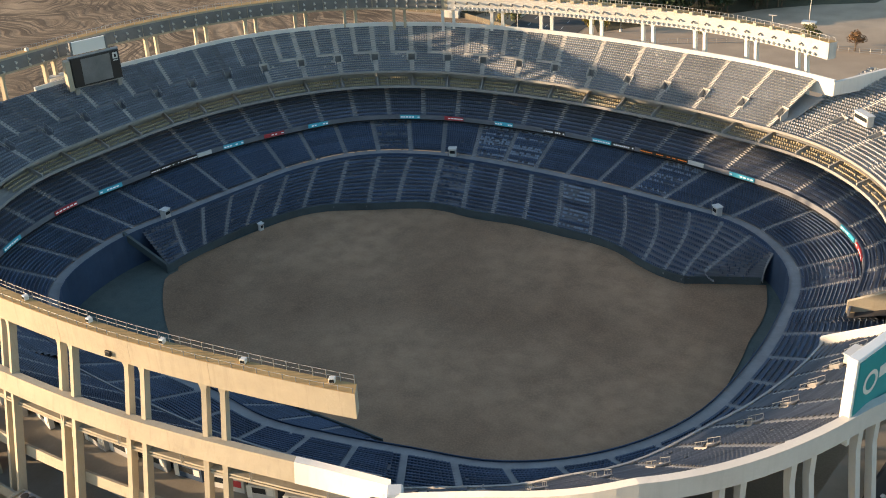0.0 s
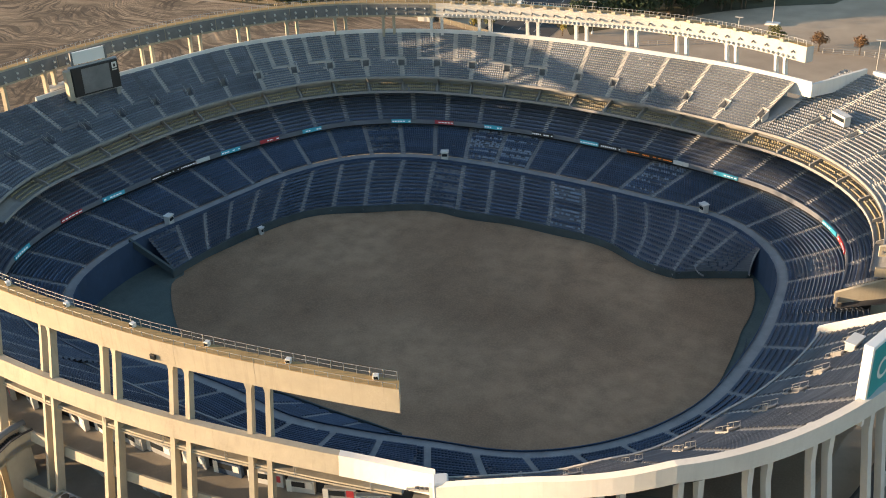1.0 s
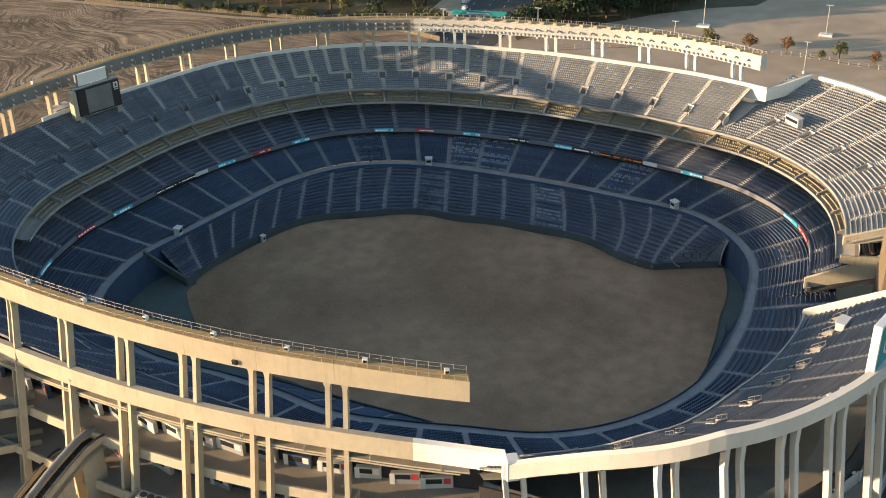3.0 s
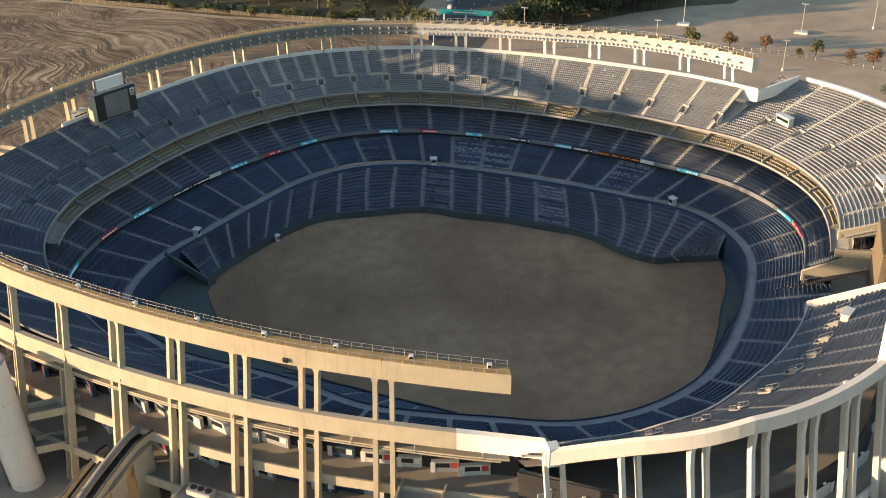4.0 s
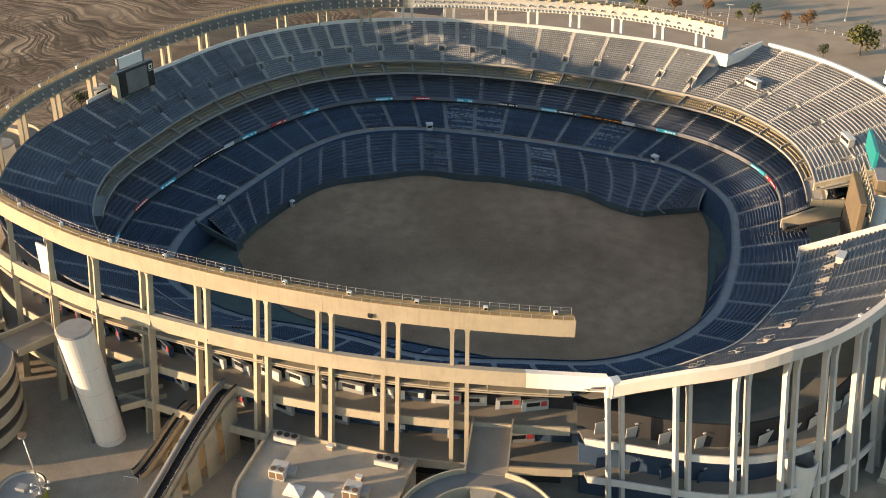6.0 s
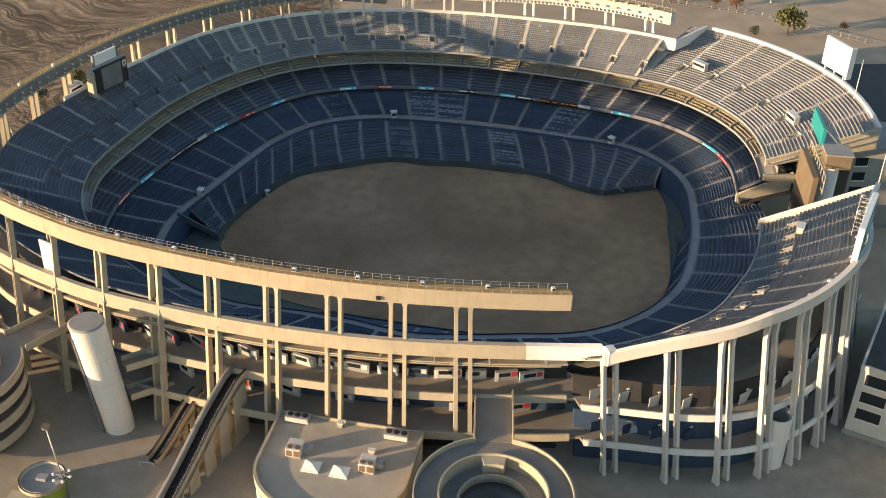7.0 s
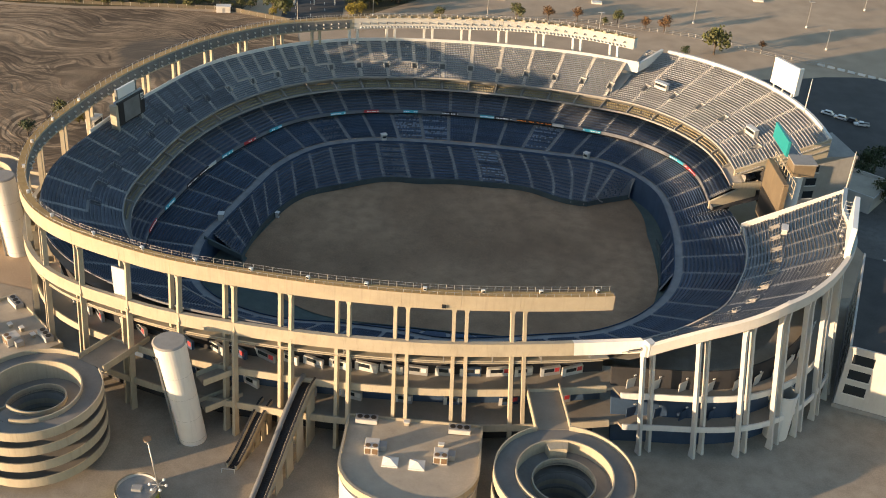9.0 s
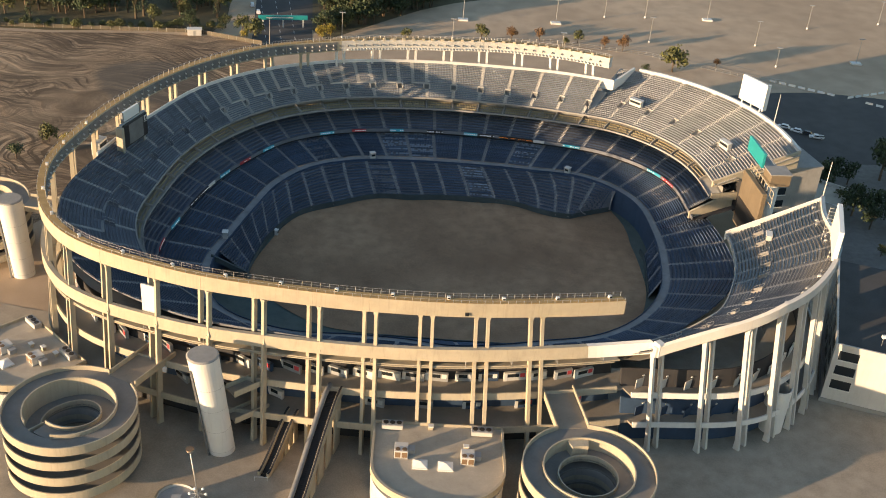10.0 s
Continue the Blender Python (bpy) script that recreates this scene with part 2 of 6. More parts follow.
def box_data(x0, x1, y0, y1, z0, z1, bevel=0.0):
    bm = bmesh.new()
    bmesh.ops.create_cube(bm, size=1)
    for v in bm.verts:
        v.co = Vector(((x0 + x1) / 2 + v.co.x * (x1 - x0), (y0 + y1) / 2 + v.co.y * (y1 - y0), (z0 + z1) / 2 + v.co.z * (z1 - z0)))
    if bevel:
        bmesh.ops.bevel(bm, geom=bm.edges[:], offset=bevel, segments=1, affect="EDGES")
    return bm


def part(name, bm, material, parent, label="", smooth=False):
    me = bpy.data.meshes.new(name)
    bm.to_mesh(me)
    bm.free()
    me.materials.append(M[material])
    if smooth:
        me.polygons.foreach_set("use_smooth", [True] * len(me.polygons))
    ob = new(name, me)
    ob.parent = parent
    if label:
        ob["label"] = label
    return ob


def box(name, x0, x1, y0, y1, z0, z1, material, parent=None, label="", bevel=0.0):
    return part(name, box_data(x0, x1, y0, y1, z0, z1, bevel), material, parent, label)


def tube_data(p, q, r0, r1=None, seg=10, caps=True):
    p, q = Vector(p), Vector(q)
    bm = bmesh.new()
    bmesh.ops.create_cone(bm, cap_ends=caps, segments=seg, radius1=r0, radius2=r0 if r1 is None else r1, depth=(q - p).length)
    m = Matrix.Translation((p + q) / 2) @ (q - p).to_track_quat("Z", "Y").to_matrix().to_4x4()
    bmesh.ops.transform(bm, matrix=m, verts=bm.verts)
    return bm


def tube(name, p, q, r0, material, parent=None, r1=None, seg=10, label=""):
    return part(name, tube_data(p, q, r0, r1, seg), material, parent, label, seg > 8)


def joined(*bms):
    out = bmesh.new()
    for b in bms:
        me = bpy.data.meshes.new("tmp")
        b.to_mesh(me)
        b.free()
        out.from_mesh(me)
        bpy.data.meshes.remove(me)
    return out


# ---- plan of the bowl: radii in metres every 15 degrees round its centre ----
RIM = [99.5, 101.2, 100.9, 97.5, 91.7, 85.8, 80.6, 79.9, 82.0, 86.6, 90.4, 94.4, 100.3, 107.8, 107.6, 95.0, 83.3, 76.5, 73.7, 74.2, 78.6, 86.2, 92.2, 96.4]
DECK = [99.5, 101.3, 101.1, 97.5, 89.2, 82.0, 79.2, 79.6, 82.4, 86.0, 89.1, 90.8, 96.5, 105.0, 105.8, 95.6, 84.8, 78.6, 76.4, 77.7, 81.7, 87.3, 92.4, 96.1]
UPPER = [79.2, 84.4, 88.1, 85.2, 76.8, 71.3, 69.3, 69.9, 73.0, 76.2, 78.0, 79.6, 81.8, 86.5, 85.5, 76.0, 66.1, 60.9, 59.4, 60.2, 63.3, 67.5, 71.6, 75.5]
MIDDLE = [74.6, 78.0, 83.1, 79.8, 71.7, 66.5, 64.7, 65.7, 68.7, 71.4, 71.3, 72.8, 75.8, 81.5, 83.1, 72.6, 62.9, 57.9, 56.0, 57.1, 60.8, 64.6, 68.6, 72.1]
AISLE = [64.2, 67.1, 71.3, 69.1, 60.2, 55.2, 53.5, 54.8, 58.4, 61.4, 61.2, 60.3, 62.7, 69.0, 71.5, 63.7, 53.0, 48.4, 48.5, 48.4, 50.5, 56.1, 60.3, 63.0]
FRONT = [60.3, 63.1, 60.8, 49.3, 46.2, 42.5, 40.9, 41.0, 44.4, 46.4, 51.2, 53.2, 55.3, 58.8, 62.0, 55.9, 42.7, 38.2, 37.2, 38.6, 43.2, 51.0, 57.3, 59.2]
WING = [104.5, 113.0, 117.6, 113.6, 103.2, 92.6, 88.1, 88.0, 89.9, 91.9, 93.8, 96.8, 104.4, 112.1, 110.2, 99.7, 90.2, 84.2, 81.4, 79.0, 87.0, 101.0, 104.0, 99.5]
WING_FRONT = [77.5, 80.0, 81.0, 80.0, 76.8, 71.3, 69.3, 69.9, 73.0, 76.2, 78.0, 79.6, 80.9, 88.5, 89.5, 77.0, 66.1, 60.9, 59.4, 61.5, 72.5, 83.1, 81.2, 78.6]


def ring(table, deg):
    """Radius of a ring at an angle, smoothly between its table's values."""
    f = (deg % 360.0) / 15.0
    i, u = int(f) % 24, f - int(f)
    a, b, c, d = (table[(i + k) % 24] for k in (-1, 0, 1, 2))
    return b + 0.5 * u * (c - a + u * (2 * a - 5 * b + 4 * c - d + u * (3 * (b - c) + d - a)))


def slope(x, y):
    """The bowl's rings climb a little towards its far side."""
    return 0.03 * y - 0.02 * x


def spot(deg, r, z):
    x, y = r * math.cos(radians(deg)), r * math.sin(radians(deg))
    return (x, y, z + slope(x, y))


def level(deg, r, z):
    return (r * math.cos(radians(deg)), r * math.sin(radians(deg)), z)


def loft(name, profile, a0, a1, step, material, parent=None, label="", closed=False):
    """A band round the bowl: profile is a list of functions of the angle that give (radius, height)."""
    n = max(1, round(abs(a1 - a0) / step))
    angles = [a0 + (a1 - a0) * i / n for i in range(n + 1)]
    vs = [spot(a, *f(a)) for a in angles for f in profile]
    k = len(profile)
    fs = []
    for i in range(n):
        for j in range(k if closed else k - 1):
            fs.append((i * k + j, i * k + (j + 1) % k, (i + 1) * k + (j + 1) % k, (i + 1) * k + j))
    if closed:
        fs += [tuple(range(k))[::-1], tuple(n * k + j for j in range(k))]
    return put(name, vs, fs, material, parent, label)


def solid(name, table, inner, outer, z0, z1, a0, a1, step, material, parent=None, label=""):
    """A closed band of box section that follows a ring."""
    up, low = (z0, z1) if callable(z0) else ((lambda a: z0), (lambda a: z1))
    return loft(name, [lambda a: (ring(table, a) + inner, up(a)), lambda a: (ring(table, a) + outer, up(a)),
                       lambda a: (ring(table, a) + outer, low(a)), lambda a: (ring(table, a) + inner, low(a))], a0, a1, step, material, parent, label, True)


def arc_stations(table, spacing, start):
    """Angles round a ring, evenly spaced by arc length, the first at start."""
    fine = [start + 0.25 * i for i in range(1441)]
    pts = [Vector(spot(a, ring(table, a), 0)) for a in fine]
    run = [0.0]
    for p, q in zip(pts, pts[1:]):
        run.append(run[-1] + (q - p).length)
    n = round(run[-1] / spacing)
    return [float(np.interp(run[-1] * i / n, run, fine)) for i in range(n)]


BAYS = arc_stations(UPPER, 8.7, 94.8)          # the radial aisles of the upper deck
LOGE_BAYS = arc_stations(UPPER, 8.9, 92.3)
LOWER_BAYS = arc_stations(AISLE, 7.75, 92.6)
DIRT = 1.4
BEAM_TOP, BEAM_LOW = 40.7, 37.1
RIM_FROM, RIM_TO = 53.6, 297.2                 # the arc that carries the rim beam


def front(a):
    """Radius of the field level's front row; past its corner the front swings back to the cross aisle."""
    a = a % 360
    if 30 < a < 39.2:
        f = min(1.0, (39.2 - a) / 3.4)
        return ring(FRONT, 39.2) * (1 - f) + (ring(AISLE, a) - 1.1) * f
    return ring(FRONT, a)


def wall_top(a):
    """Height of the parapet behind the top row, lower on the near side."""
    f = min(1.0, max(0.0, ((a % 360) - 190.0) / 40.0))
    return 33.4 - 3.6 * f * f * (3 - 2 * f)


def upper_low(a):
    """Height of the upper deck's front row, which lies lower on the near side."""
    f = min(1.0, max(0.0, ((a % 360) - 205.0) / 32.0))
    return 24.0 - 9.2 * f * f * (3 - 2 * f)


def wing_top(a):
    """Height of the near end deck's rim, which climbs towards its cut end."""
    return float(np.interp(a % 360, (297, 300, 307, 315, 330, 354), (31.4, 32.6, 38.2, 43.4, 46.6, 40.4)))


def wing_in(a):
    """Radius of the near end deck's front row."""
    return ring(WING_FRONT, a)


def wing_low(a):
    return float(np.interp(a % 360, (297, 300, 307, 315, 330, 352), (19.6, 21.1, 25.6, 29.6, 28.8, 25.2)))


# ---- ground ----
def sheet(name, pts, z, material, label, category):
    ob = put(name, [(x, y, z) for x, y in pts], [tuple(range(len(pts)))], material)
    return tagged(ob, label, category, kind="structure")


def ground_sheet():
    """One sheet to the horizon, with the bowl's bare field let into its middle."""
    ob = put("ground", [(-4000, -4000, 0), (4000, -4000, 0), (4000, 4000, 0), (-4000, 4000, 0)], [(0, 1, 2, 3)], "lot")
    tagged(ob, "tan worn asphalt of a wide empty parking lot", "ground", kind="structure")


ground_sheet()


def smooth_outline(points, times=2):
    for _ in range(times):
        points = [q for a, b in zip(points, points[1:] + points[:1])
                  for q in ((a[0] * .75 + b[0] * .25, a[1] * .75 + b[1] * .25), (a[0] * .25 + b[0] * .75, a[1] * .25 + b[1] * .75))]
    return points


sheet("graded_lot", smooth_outline([(-700, 60), (-150, -30), (-112, 40), (-90, 85), (-62, 140), (-72, 182), (-108, 190), (-185, 178), (-700, 178)], 1), 0.05,
      "ruts", "bare graded earth with swirling wheel ruts beside the stadium", "earth")
sheet("service_road", smooth_outline([(30, 112), (95, 112), (128, 80), (150, 20), (150, -400), (420, -400), (420, 60), (235, 150), (165, 165), (120, 150), (60, 150), (-40, 128), (-75, 100)]), 0.06,
      "asphalt", "dark smooth asphalt of a ring road round the stadium", "road")
sheet("plaza", smooth_outline([(-190, -10), (-135, -60), (-175, -200), (-60, -330), (170, -330), (175, -60), (128, 10), (60, -40), (-60, -40)]), 0.09,
      "plaza", "grey paved plaza in front of the stadium", "plaza")
sheet("approach_road", [(-78, 176), (-52, 176), (-62, 330), (-98, 800), (-130, 800), (-90, 330)], 0.07, "asphalt", "dark asphalt approach road between trees", "road")

sheet("belt_verge", smooth_outline([(-700, 181), (-184, 181), (-112, 193), (-92, 193), (-96, 260), (-140, 800), (-700, 800)], 1), 0.06, "verge", "dark leaf litter under the tree belt", "ground")
sheet("wood_verge", smooth_outline([(-53, 184), (-28, 214), (4, 250), (40, 270), (60, 420), (-60, 420), (-66, 280)], 1), 0.06, "verge", "dark leaf litter under the wood", "ground")

sheet("picnic_verge", smooth_outline([(118, 20), (132, 76), (150, 92), (190, 90), (190, 10), (150, -30)]), 0.10, "path", "grey paved picnic ground between trees and low walls", "pavement")


def road_marks():
    """White lane dashes and edge lines on the approach road."""
    vs, fs = [], []
    for off in (-0.30, 0.0, 0.28):
        for i in range(26):
            y = 182 + 8.0 * i
            cx, half = (-65 - 0.145 * (y - 180), 11.0 + 0.012 * (y - 180))
            x = cx + off * 2 * half
            k = len(vs)
            vs += [(x - 0.1, y, 0.085), (x + 0.1, y, 0.085), (x - 0.45, y + 3.4, 0.085), (x - 0.65, y + 3.4, 0.085)]
            fs.append((k, k + 1, k + 2, k + 3))
    tagged(put("road_marking", vs, fs, "white"), "white painted lane dashes on the approach road", "road marking", kind="structure")


road_marks()


def field():
    def lie(a, r, z):
        return (r, max(z, z - DIRT + 0.15 - slope(*level(a, r, 0)[:2])))
    ob = loft("field", [lambda a: (0.01, DIRT), lambda a: lie(a, ring(AISLE, a) - 0.3, DIRT)], 0, 360, 5, "field_green")
    tagged(ob, "dull green strip round the bare playing field", "field", kind="structure")
    def edge(a):
        near = float(np.interp((a - 187) % 360, (0, 6, 21, 38, 58, 78, 96, 107, 120, 130, 137, 155, 163, 176, 192, 202, 209), (54.5, 57.0, 51.8, 46, 38, 35, 44.5, 48.6, 52.2, 55, 56.5, 58.2, 58.5, 60, 62.5, 67, 69.5)))
        far = front(a) - 0.25
        return (far if 36 < a % 360 < 190 else near) - 0.35 * math.sin(radians(a * 5)) - 0.3 * math.sin(radians(a * 11))
    ob = loft("field_earth", [lambda a: (0.01, DIRT + 0.2), lambda a: lie(a, edge(a), DIRT + 0.2)], 0, 360, 2, "field")
    tagged(ob, "brown bare earth of the stripped playing field", "field", kind="structure")


field()


# ---- stepped decks and their seats ----
def seat_row(parent, deck, spans, j, rnd, gaps=0.0, material=None):
    """One tier of tip-up seats: a back and a folded pan for each seat, over one or two spans of angle."""
    r_of, z_of, n = deck["r"], deck["z"], deck["rows"]
    allv = []
    for a0, a1 in spans:
        a0, a1 = swing(deck, a0, (j + 0.5) / n), swing(deck, a1, (j + 0.5) / n)
        mid = (a0 + a1) / 2
        r = r_of(mid, (j + 0.5) / n)
        depth = (r_of(mid, 1) - r_of(mid, 0)) / n
        length = radians(a1 - a0) * r - 1.15
        m = max(1, int(length / 0.52))
        half = math.degrees(0.58 / r)
        ang = np.linspace(a0 + half, a1 - half, m + 1)
        ang = (ang[1:] + ang[:-1]) / 2
        w = 0.497 * length / m
        if gaps:
            ang = ang[np.array([rnd.random() > gaps for _ in ang])]
            if not len(ang):
                continue
        fr = np.array([r_of(a, (j + 0.62) / n) for a in ang])
        z = np.array([z_of(a, j / n) for a in ang])
        t = np.radians(ang)
        out = np.stack([np.cos(t), np.sin(t), 0 * t], 1)
        along = np.stack([-np.sin(t), np.cos(t), 0 * t], 1)
        c = out * fr[:, None]
        c[:, 2] = z + slope(c[:, 0], c[:, 1])
        up = np.array([0, 0, 1.0])
        th, lean, top = 0.06, 0.07, deck["tall"]
        pts = []
        for s in (-1, 1):
            for rr, zz in ((0, 0.10), (th, 0.10), (th + lean, top), (lean, top)):
                pts.append(c + along * (s * w) + out * rr + up * zz)
        pan = min(deck.get("pan", 0.40), depth * 0.5)
        for s in (-1, 1):
            for rr, zz in ((-pan, top * 0.62), (0.0, top * 0.52)):
                pts.append(c + along * (s * w) + out * rr + up * zz)
        allv.append(np.stack(pts, 1))
    if not allv:
        return
    v = np.concatenate(allv)
    q = np.array([(0, 3, 7, 4), (1, 5, 6, 2), (3, 2, 6, 7), (0, 1, 2, 3), (4, 7, 6, 5), (8, 9, 11, 10)])
    base = (np.arange(len(v)) * 12)[:, None, None]
    quads("seating_tier", v.reshape(-1, 3), (q[None] + base).reshape(-1, 4), material or deck["seat"], parent)["kind"] = "stuff"


def swing(deck, a, f):
    """Angle of an aisle at a fraction of the deck's depth: some aisles fan out towards the field."""
    return a + deck["turn"](a) * (1 - f) if "turn" in deck else a


def terrace(parent, deck, a0, a1, holes=()):
    """The stepped concrete of one bay; holes are (first row, last row) left open at both ends."""
    n = deck["rows"]
    cut = 0.9 / (radians(a1 - a0) * deck["r"](a0, 0.4))
    fr = [0, cut, 1 / 3, 2 / 3, 1 - cut, 1]
    angles = [a0 + (a1 - a0) * f for f in fr]
    vs, fs = [], []
    k = 2 * n + 1
    for a in angles:
        for j in range(n):
            p, u = swing(deck, a, j / n), swing(deck, a, (j + 1) / n)
            vs += [spot(p, deck["r"](p, j / n), deck["z"](p, j / n)), spot(u, deck["r"](u, (j + 1) / n), deck["z"](u, j / n))]
        vs.append(spot(a, deck["r"](a, 1), deck["z"](a, 1)))
    for i in range(5):
        for p in range(k - 1):
            row = p // 2
            if i in (0, 4) and any(lo <= row <= hi for lo, hi in holes):
                continue
            fs.append((i * k + p, i * k + p + 1, (i + 1) * k + p + 1, (i + 1) * k + p))
    put("terrace", vs, fs, deck["floor"], parent)


def aisle_steps(parent, deck, a, j0, j1, width=1.05):
    """A flight of half steps up an aisle, proud of the terrace."""
    n = deck["rows"]
    vs, fs = [], []
    for j in range(j0, j1):
        for h in (0, 0.5):
            z = deck["z"](a, j / n) + (0.02 if h == 0 else 0.5 * (deck["z"](a, (j + 1) / n) - deck["z"](a, j / n)))
            b = len(vs)
            for f in ((j + h) / n, (j + h + 0.5) / n):
                c = swing(deck, a, f)
                r = deck["r"](c, f)
                d = math.degrees(width / 2 / r)
                vs += [spot(c - d, r, z), spot(c + d, r, z), spot(c - d, r, z - 0.3), spot(c + d, r, z - 0.3)]
            fs += [(b, b + 1, b + 5, b + 4), (b, b + 2, b + 3, b + 1), (b, b + 4, b + 6, b + 2), (b + 1, b + 3, b + 7, b + 5)]
    if fs:
        put("aisle_stair", vs, fs, "aisle" if deck["seat"] != "seat_low" and deck["seat"] != "seat_mid" else "aisle_low", parent)["kind"] = "stuff"


def landing(parent, deck, a0, a1, j):
    """A short walkway along one row, from the upper aisle to the entrance below it, with a low wall before it."""
    n = deck["rows"]
    f0, f1 = (j + 0.02) / n, (j + 0.98) / n
    z = deck["z"](a0, j / n)
    e = math.degrees(0.5 / deck["r"](a0, f0))
    loft("landing", [lambda a: (deck["r"](a, f0), z + 0.04), lambda a: (deck["r"](a, f1), z + 0.04), lambda a: (deck["r"](a, f1), z - 0.2), lambda a: (deck["r"](a, f0), z - 0.2)], a0 - e, a1 + e, 2, "aisle", parent, closed=True)
    loft("landing_wall", [lambda a: (deck["r"](a, f0) - 0.08, z + 0.55), lambda a: (deck["r"](a, f0) + 0.08, z + 0.55), lambda a: (deck["r"](a, f0) + 0.08, z - 0.2), lambda a: (deck["r"](a, f0) - 0.08, z - 0.2)], a0 + 2 * e, a1 + e, 2, deck["floor"], parent, closed=True)


def within(a, arcs):
    return any((a - lo) % 360 <= hi - lo for lo, hi in arcs)


def seating(deck, stations, arcs, label, group, holes=(), seed=1, pale=(), sparse=()):
    rnd = random.Random(seed)
    count = 0
    for i, a0 in enumerate(stations):
        a1 = stations[(i + 1) % len(stations)]
        if a1 <= a0:
            a1 += 360
        if not within((a0 + a1) / 2 % 360, arcs):
            continue
        sec = thing("seating_section", label, "seating section", group=group)
        straight = (a0 + a1) / 2 % 360 < 84 or a0 > 290   # these aisles run straight past their entrances
        terrace(sec, deck, a0, a1, holes)
        if not holes:
            aisle_steps(sec, deck, a0, 0, deck["rows"])
        else:
            aisle_steps(sec, deck, a0, 0, holes[0][0])
            aisle_steps(sec, deck, a0 if straight else (a0 + a1) / 2, holes[0][1] + 1, deck["rows"])
        for j in range(deck["rows"]):
            gap = 0.012 * rnd.random()
            mt = None
            if pale and within((a0 + a1) / 2 % 360, pale) and rnd.random() < 0.6:
                mt, gap = "seat_pale", 0.35
            if count in sparse and rnd.random() < 0.5:
                gap = 0.55
            if holes and not straight and j == holes[0][1] + 1:
                landing(sec, deck, a0, (a0 + a1) / 2, j)
                seat_row(sec, deck, [((a0 + a1) / 2, a1)], j, rnd, gap, mt)
            elif holes and not straight and holes[0][1] < j:
                mid = (a0 + a1) / 2
                seat_row(sec, deck, [(a0, mid), (mid, a1)], j, rnd, gap, mt)
            elif holes and holes[0][0] <= j <= holes[0][1]:
                d = math.degrees(0.7 / deck["r"](a0, 0.4))
                seat_row(sec, deck, [(a0 + d, a1 - d)], j, rnd, gap, mt)
            else:
                seat_row(sec, deck, [(a0, a1)], j, rnd, gap, mt)
        count += 1


def lerp_deck(inner, outer, z0, z1, rows, seat, floor, tall=0.56):
    return {"r": lambda a, f: inner(a) + (outer(a) - inner(a)) * f, "z": lambda a, f: z0(a) + (z1(a) - z0(a)) * f, "rows": rows, "seat": seat, "floor": floor, "tall": tall}


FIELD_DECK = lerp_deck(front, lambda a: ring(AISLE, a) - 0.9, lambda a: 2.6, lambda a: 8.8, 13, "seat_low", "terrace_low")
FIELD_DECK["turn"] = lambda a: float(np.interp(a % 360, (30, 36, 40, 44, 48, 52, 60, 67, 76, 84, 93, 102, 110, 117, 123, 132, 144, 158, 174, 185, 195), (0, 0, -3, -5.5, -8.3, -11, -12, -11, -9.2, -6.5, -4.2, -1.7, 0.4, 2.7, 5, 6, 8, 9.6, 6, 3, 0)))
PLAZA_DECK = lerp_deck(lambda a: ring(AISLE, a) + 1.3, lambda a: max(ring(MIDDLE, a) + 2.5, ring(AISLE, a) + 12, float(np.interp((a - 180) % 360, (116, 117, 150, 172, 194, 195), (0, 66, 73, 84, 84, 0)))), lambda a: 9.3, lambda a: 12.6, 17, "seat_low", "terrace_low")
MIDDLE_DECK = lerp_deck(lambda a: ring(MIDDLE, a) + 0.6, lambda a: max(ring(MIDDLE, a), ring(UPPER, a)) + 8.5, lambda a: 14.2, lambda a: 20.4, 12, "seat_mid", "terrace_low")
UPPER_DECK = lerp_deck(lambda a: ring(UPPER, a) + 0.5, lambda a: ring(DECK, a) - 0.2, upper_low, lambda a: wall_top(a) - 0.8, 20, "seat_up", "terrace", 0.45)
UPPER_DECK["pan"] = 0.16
# treads darkened here to paint the shadow lines between seat rows
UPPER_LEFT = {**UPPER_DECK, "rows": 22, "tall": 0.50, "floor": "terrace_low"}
# darker seats and treads put the near side's shade into the colour
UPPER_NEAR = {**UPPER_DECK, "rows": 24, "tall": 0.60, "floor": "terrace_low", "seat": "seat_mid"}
# the two end decks differ in colour as a sunlit and a shaded copy
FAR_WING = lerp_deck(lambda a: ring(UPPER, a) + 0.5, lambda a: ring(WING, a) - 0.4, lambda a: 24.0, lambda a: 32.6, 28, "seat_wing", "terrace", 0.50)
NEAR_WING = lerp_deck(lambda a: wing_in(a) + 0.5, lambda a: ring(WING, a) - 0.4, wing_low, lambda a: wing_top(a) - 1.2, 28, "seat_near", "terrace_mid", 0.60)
VOM = (5, 7)

seating(FIELD_DECK, LOWER_BAYS, [(36, 190), (232, 292), (352, 374)], "navy plastic stadium seats in stepped rows facing the bare field", "field level seating", seed=2, pale=[(76.5, 83)], sparse=(2, 12))
seating(PLAZA_DECK, LOWER_BAYS, [(0, 360)], "navy plastic seats in rows above the cross aisle", "plaza level seating", seed=3, pale=[(93, 108), (61, 66)], sparse=(1, 4, 40))
seating(MIDDLE_DECK, LOGE_BAYS, [(15, 236)], "faded navy seats in rows under the upper deck", "loge level seating", seed=4)
seating(UPPER_DECK, BAYS, [(52.0, 150)], "weathered blue-grey upper deck seats in steep rows", "upper level seating", holes=(VOM,), seed=5)
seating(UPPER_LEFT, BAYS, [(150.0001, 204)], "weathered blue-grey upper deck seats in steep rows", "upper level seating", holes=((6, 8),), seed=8)
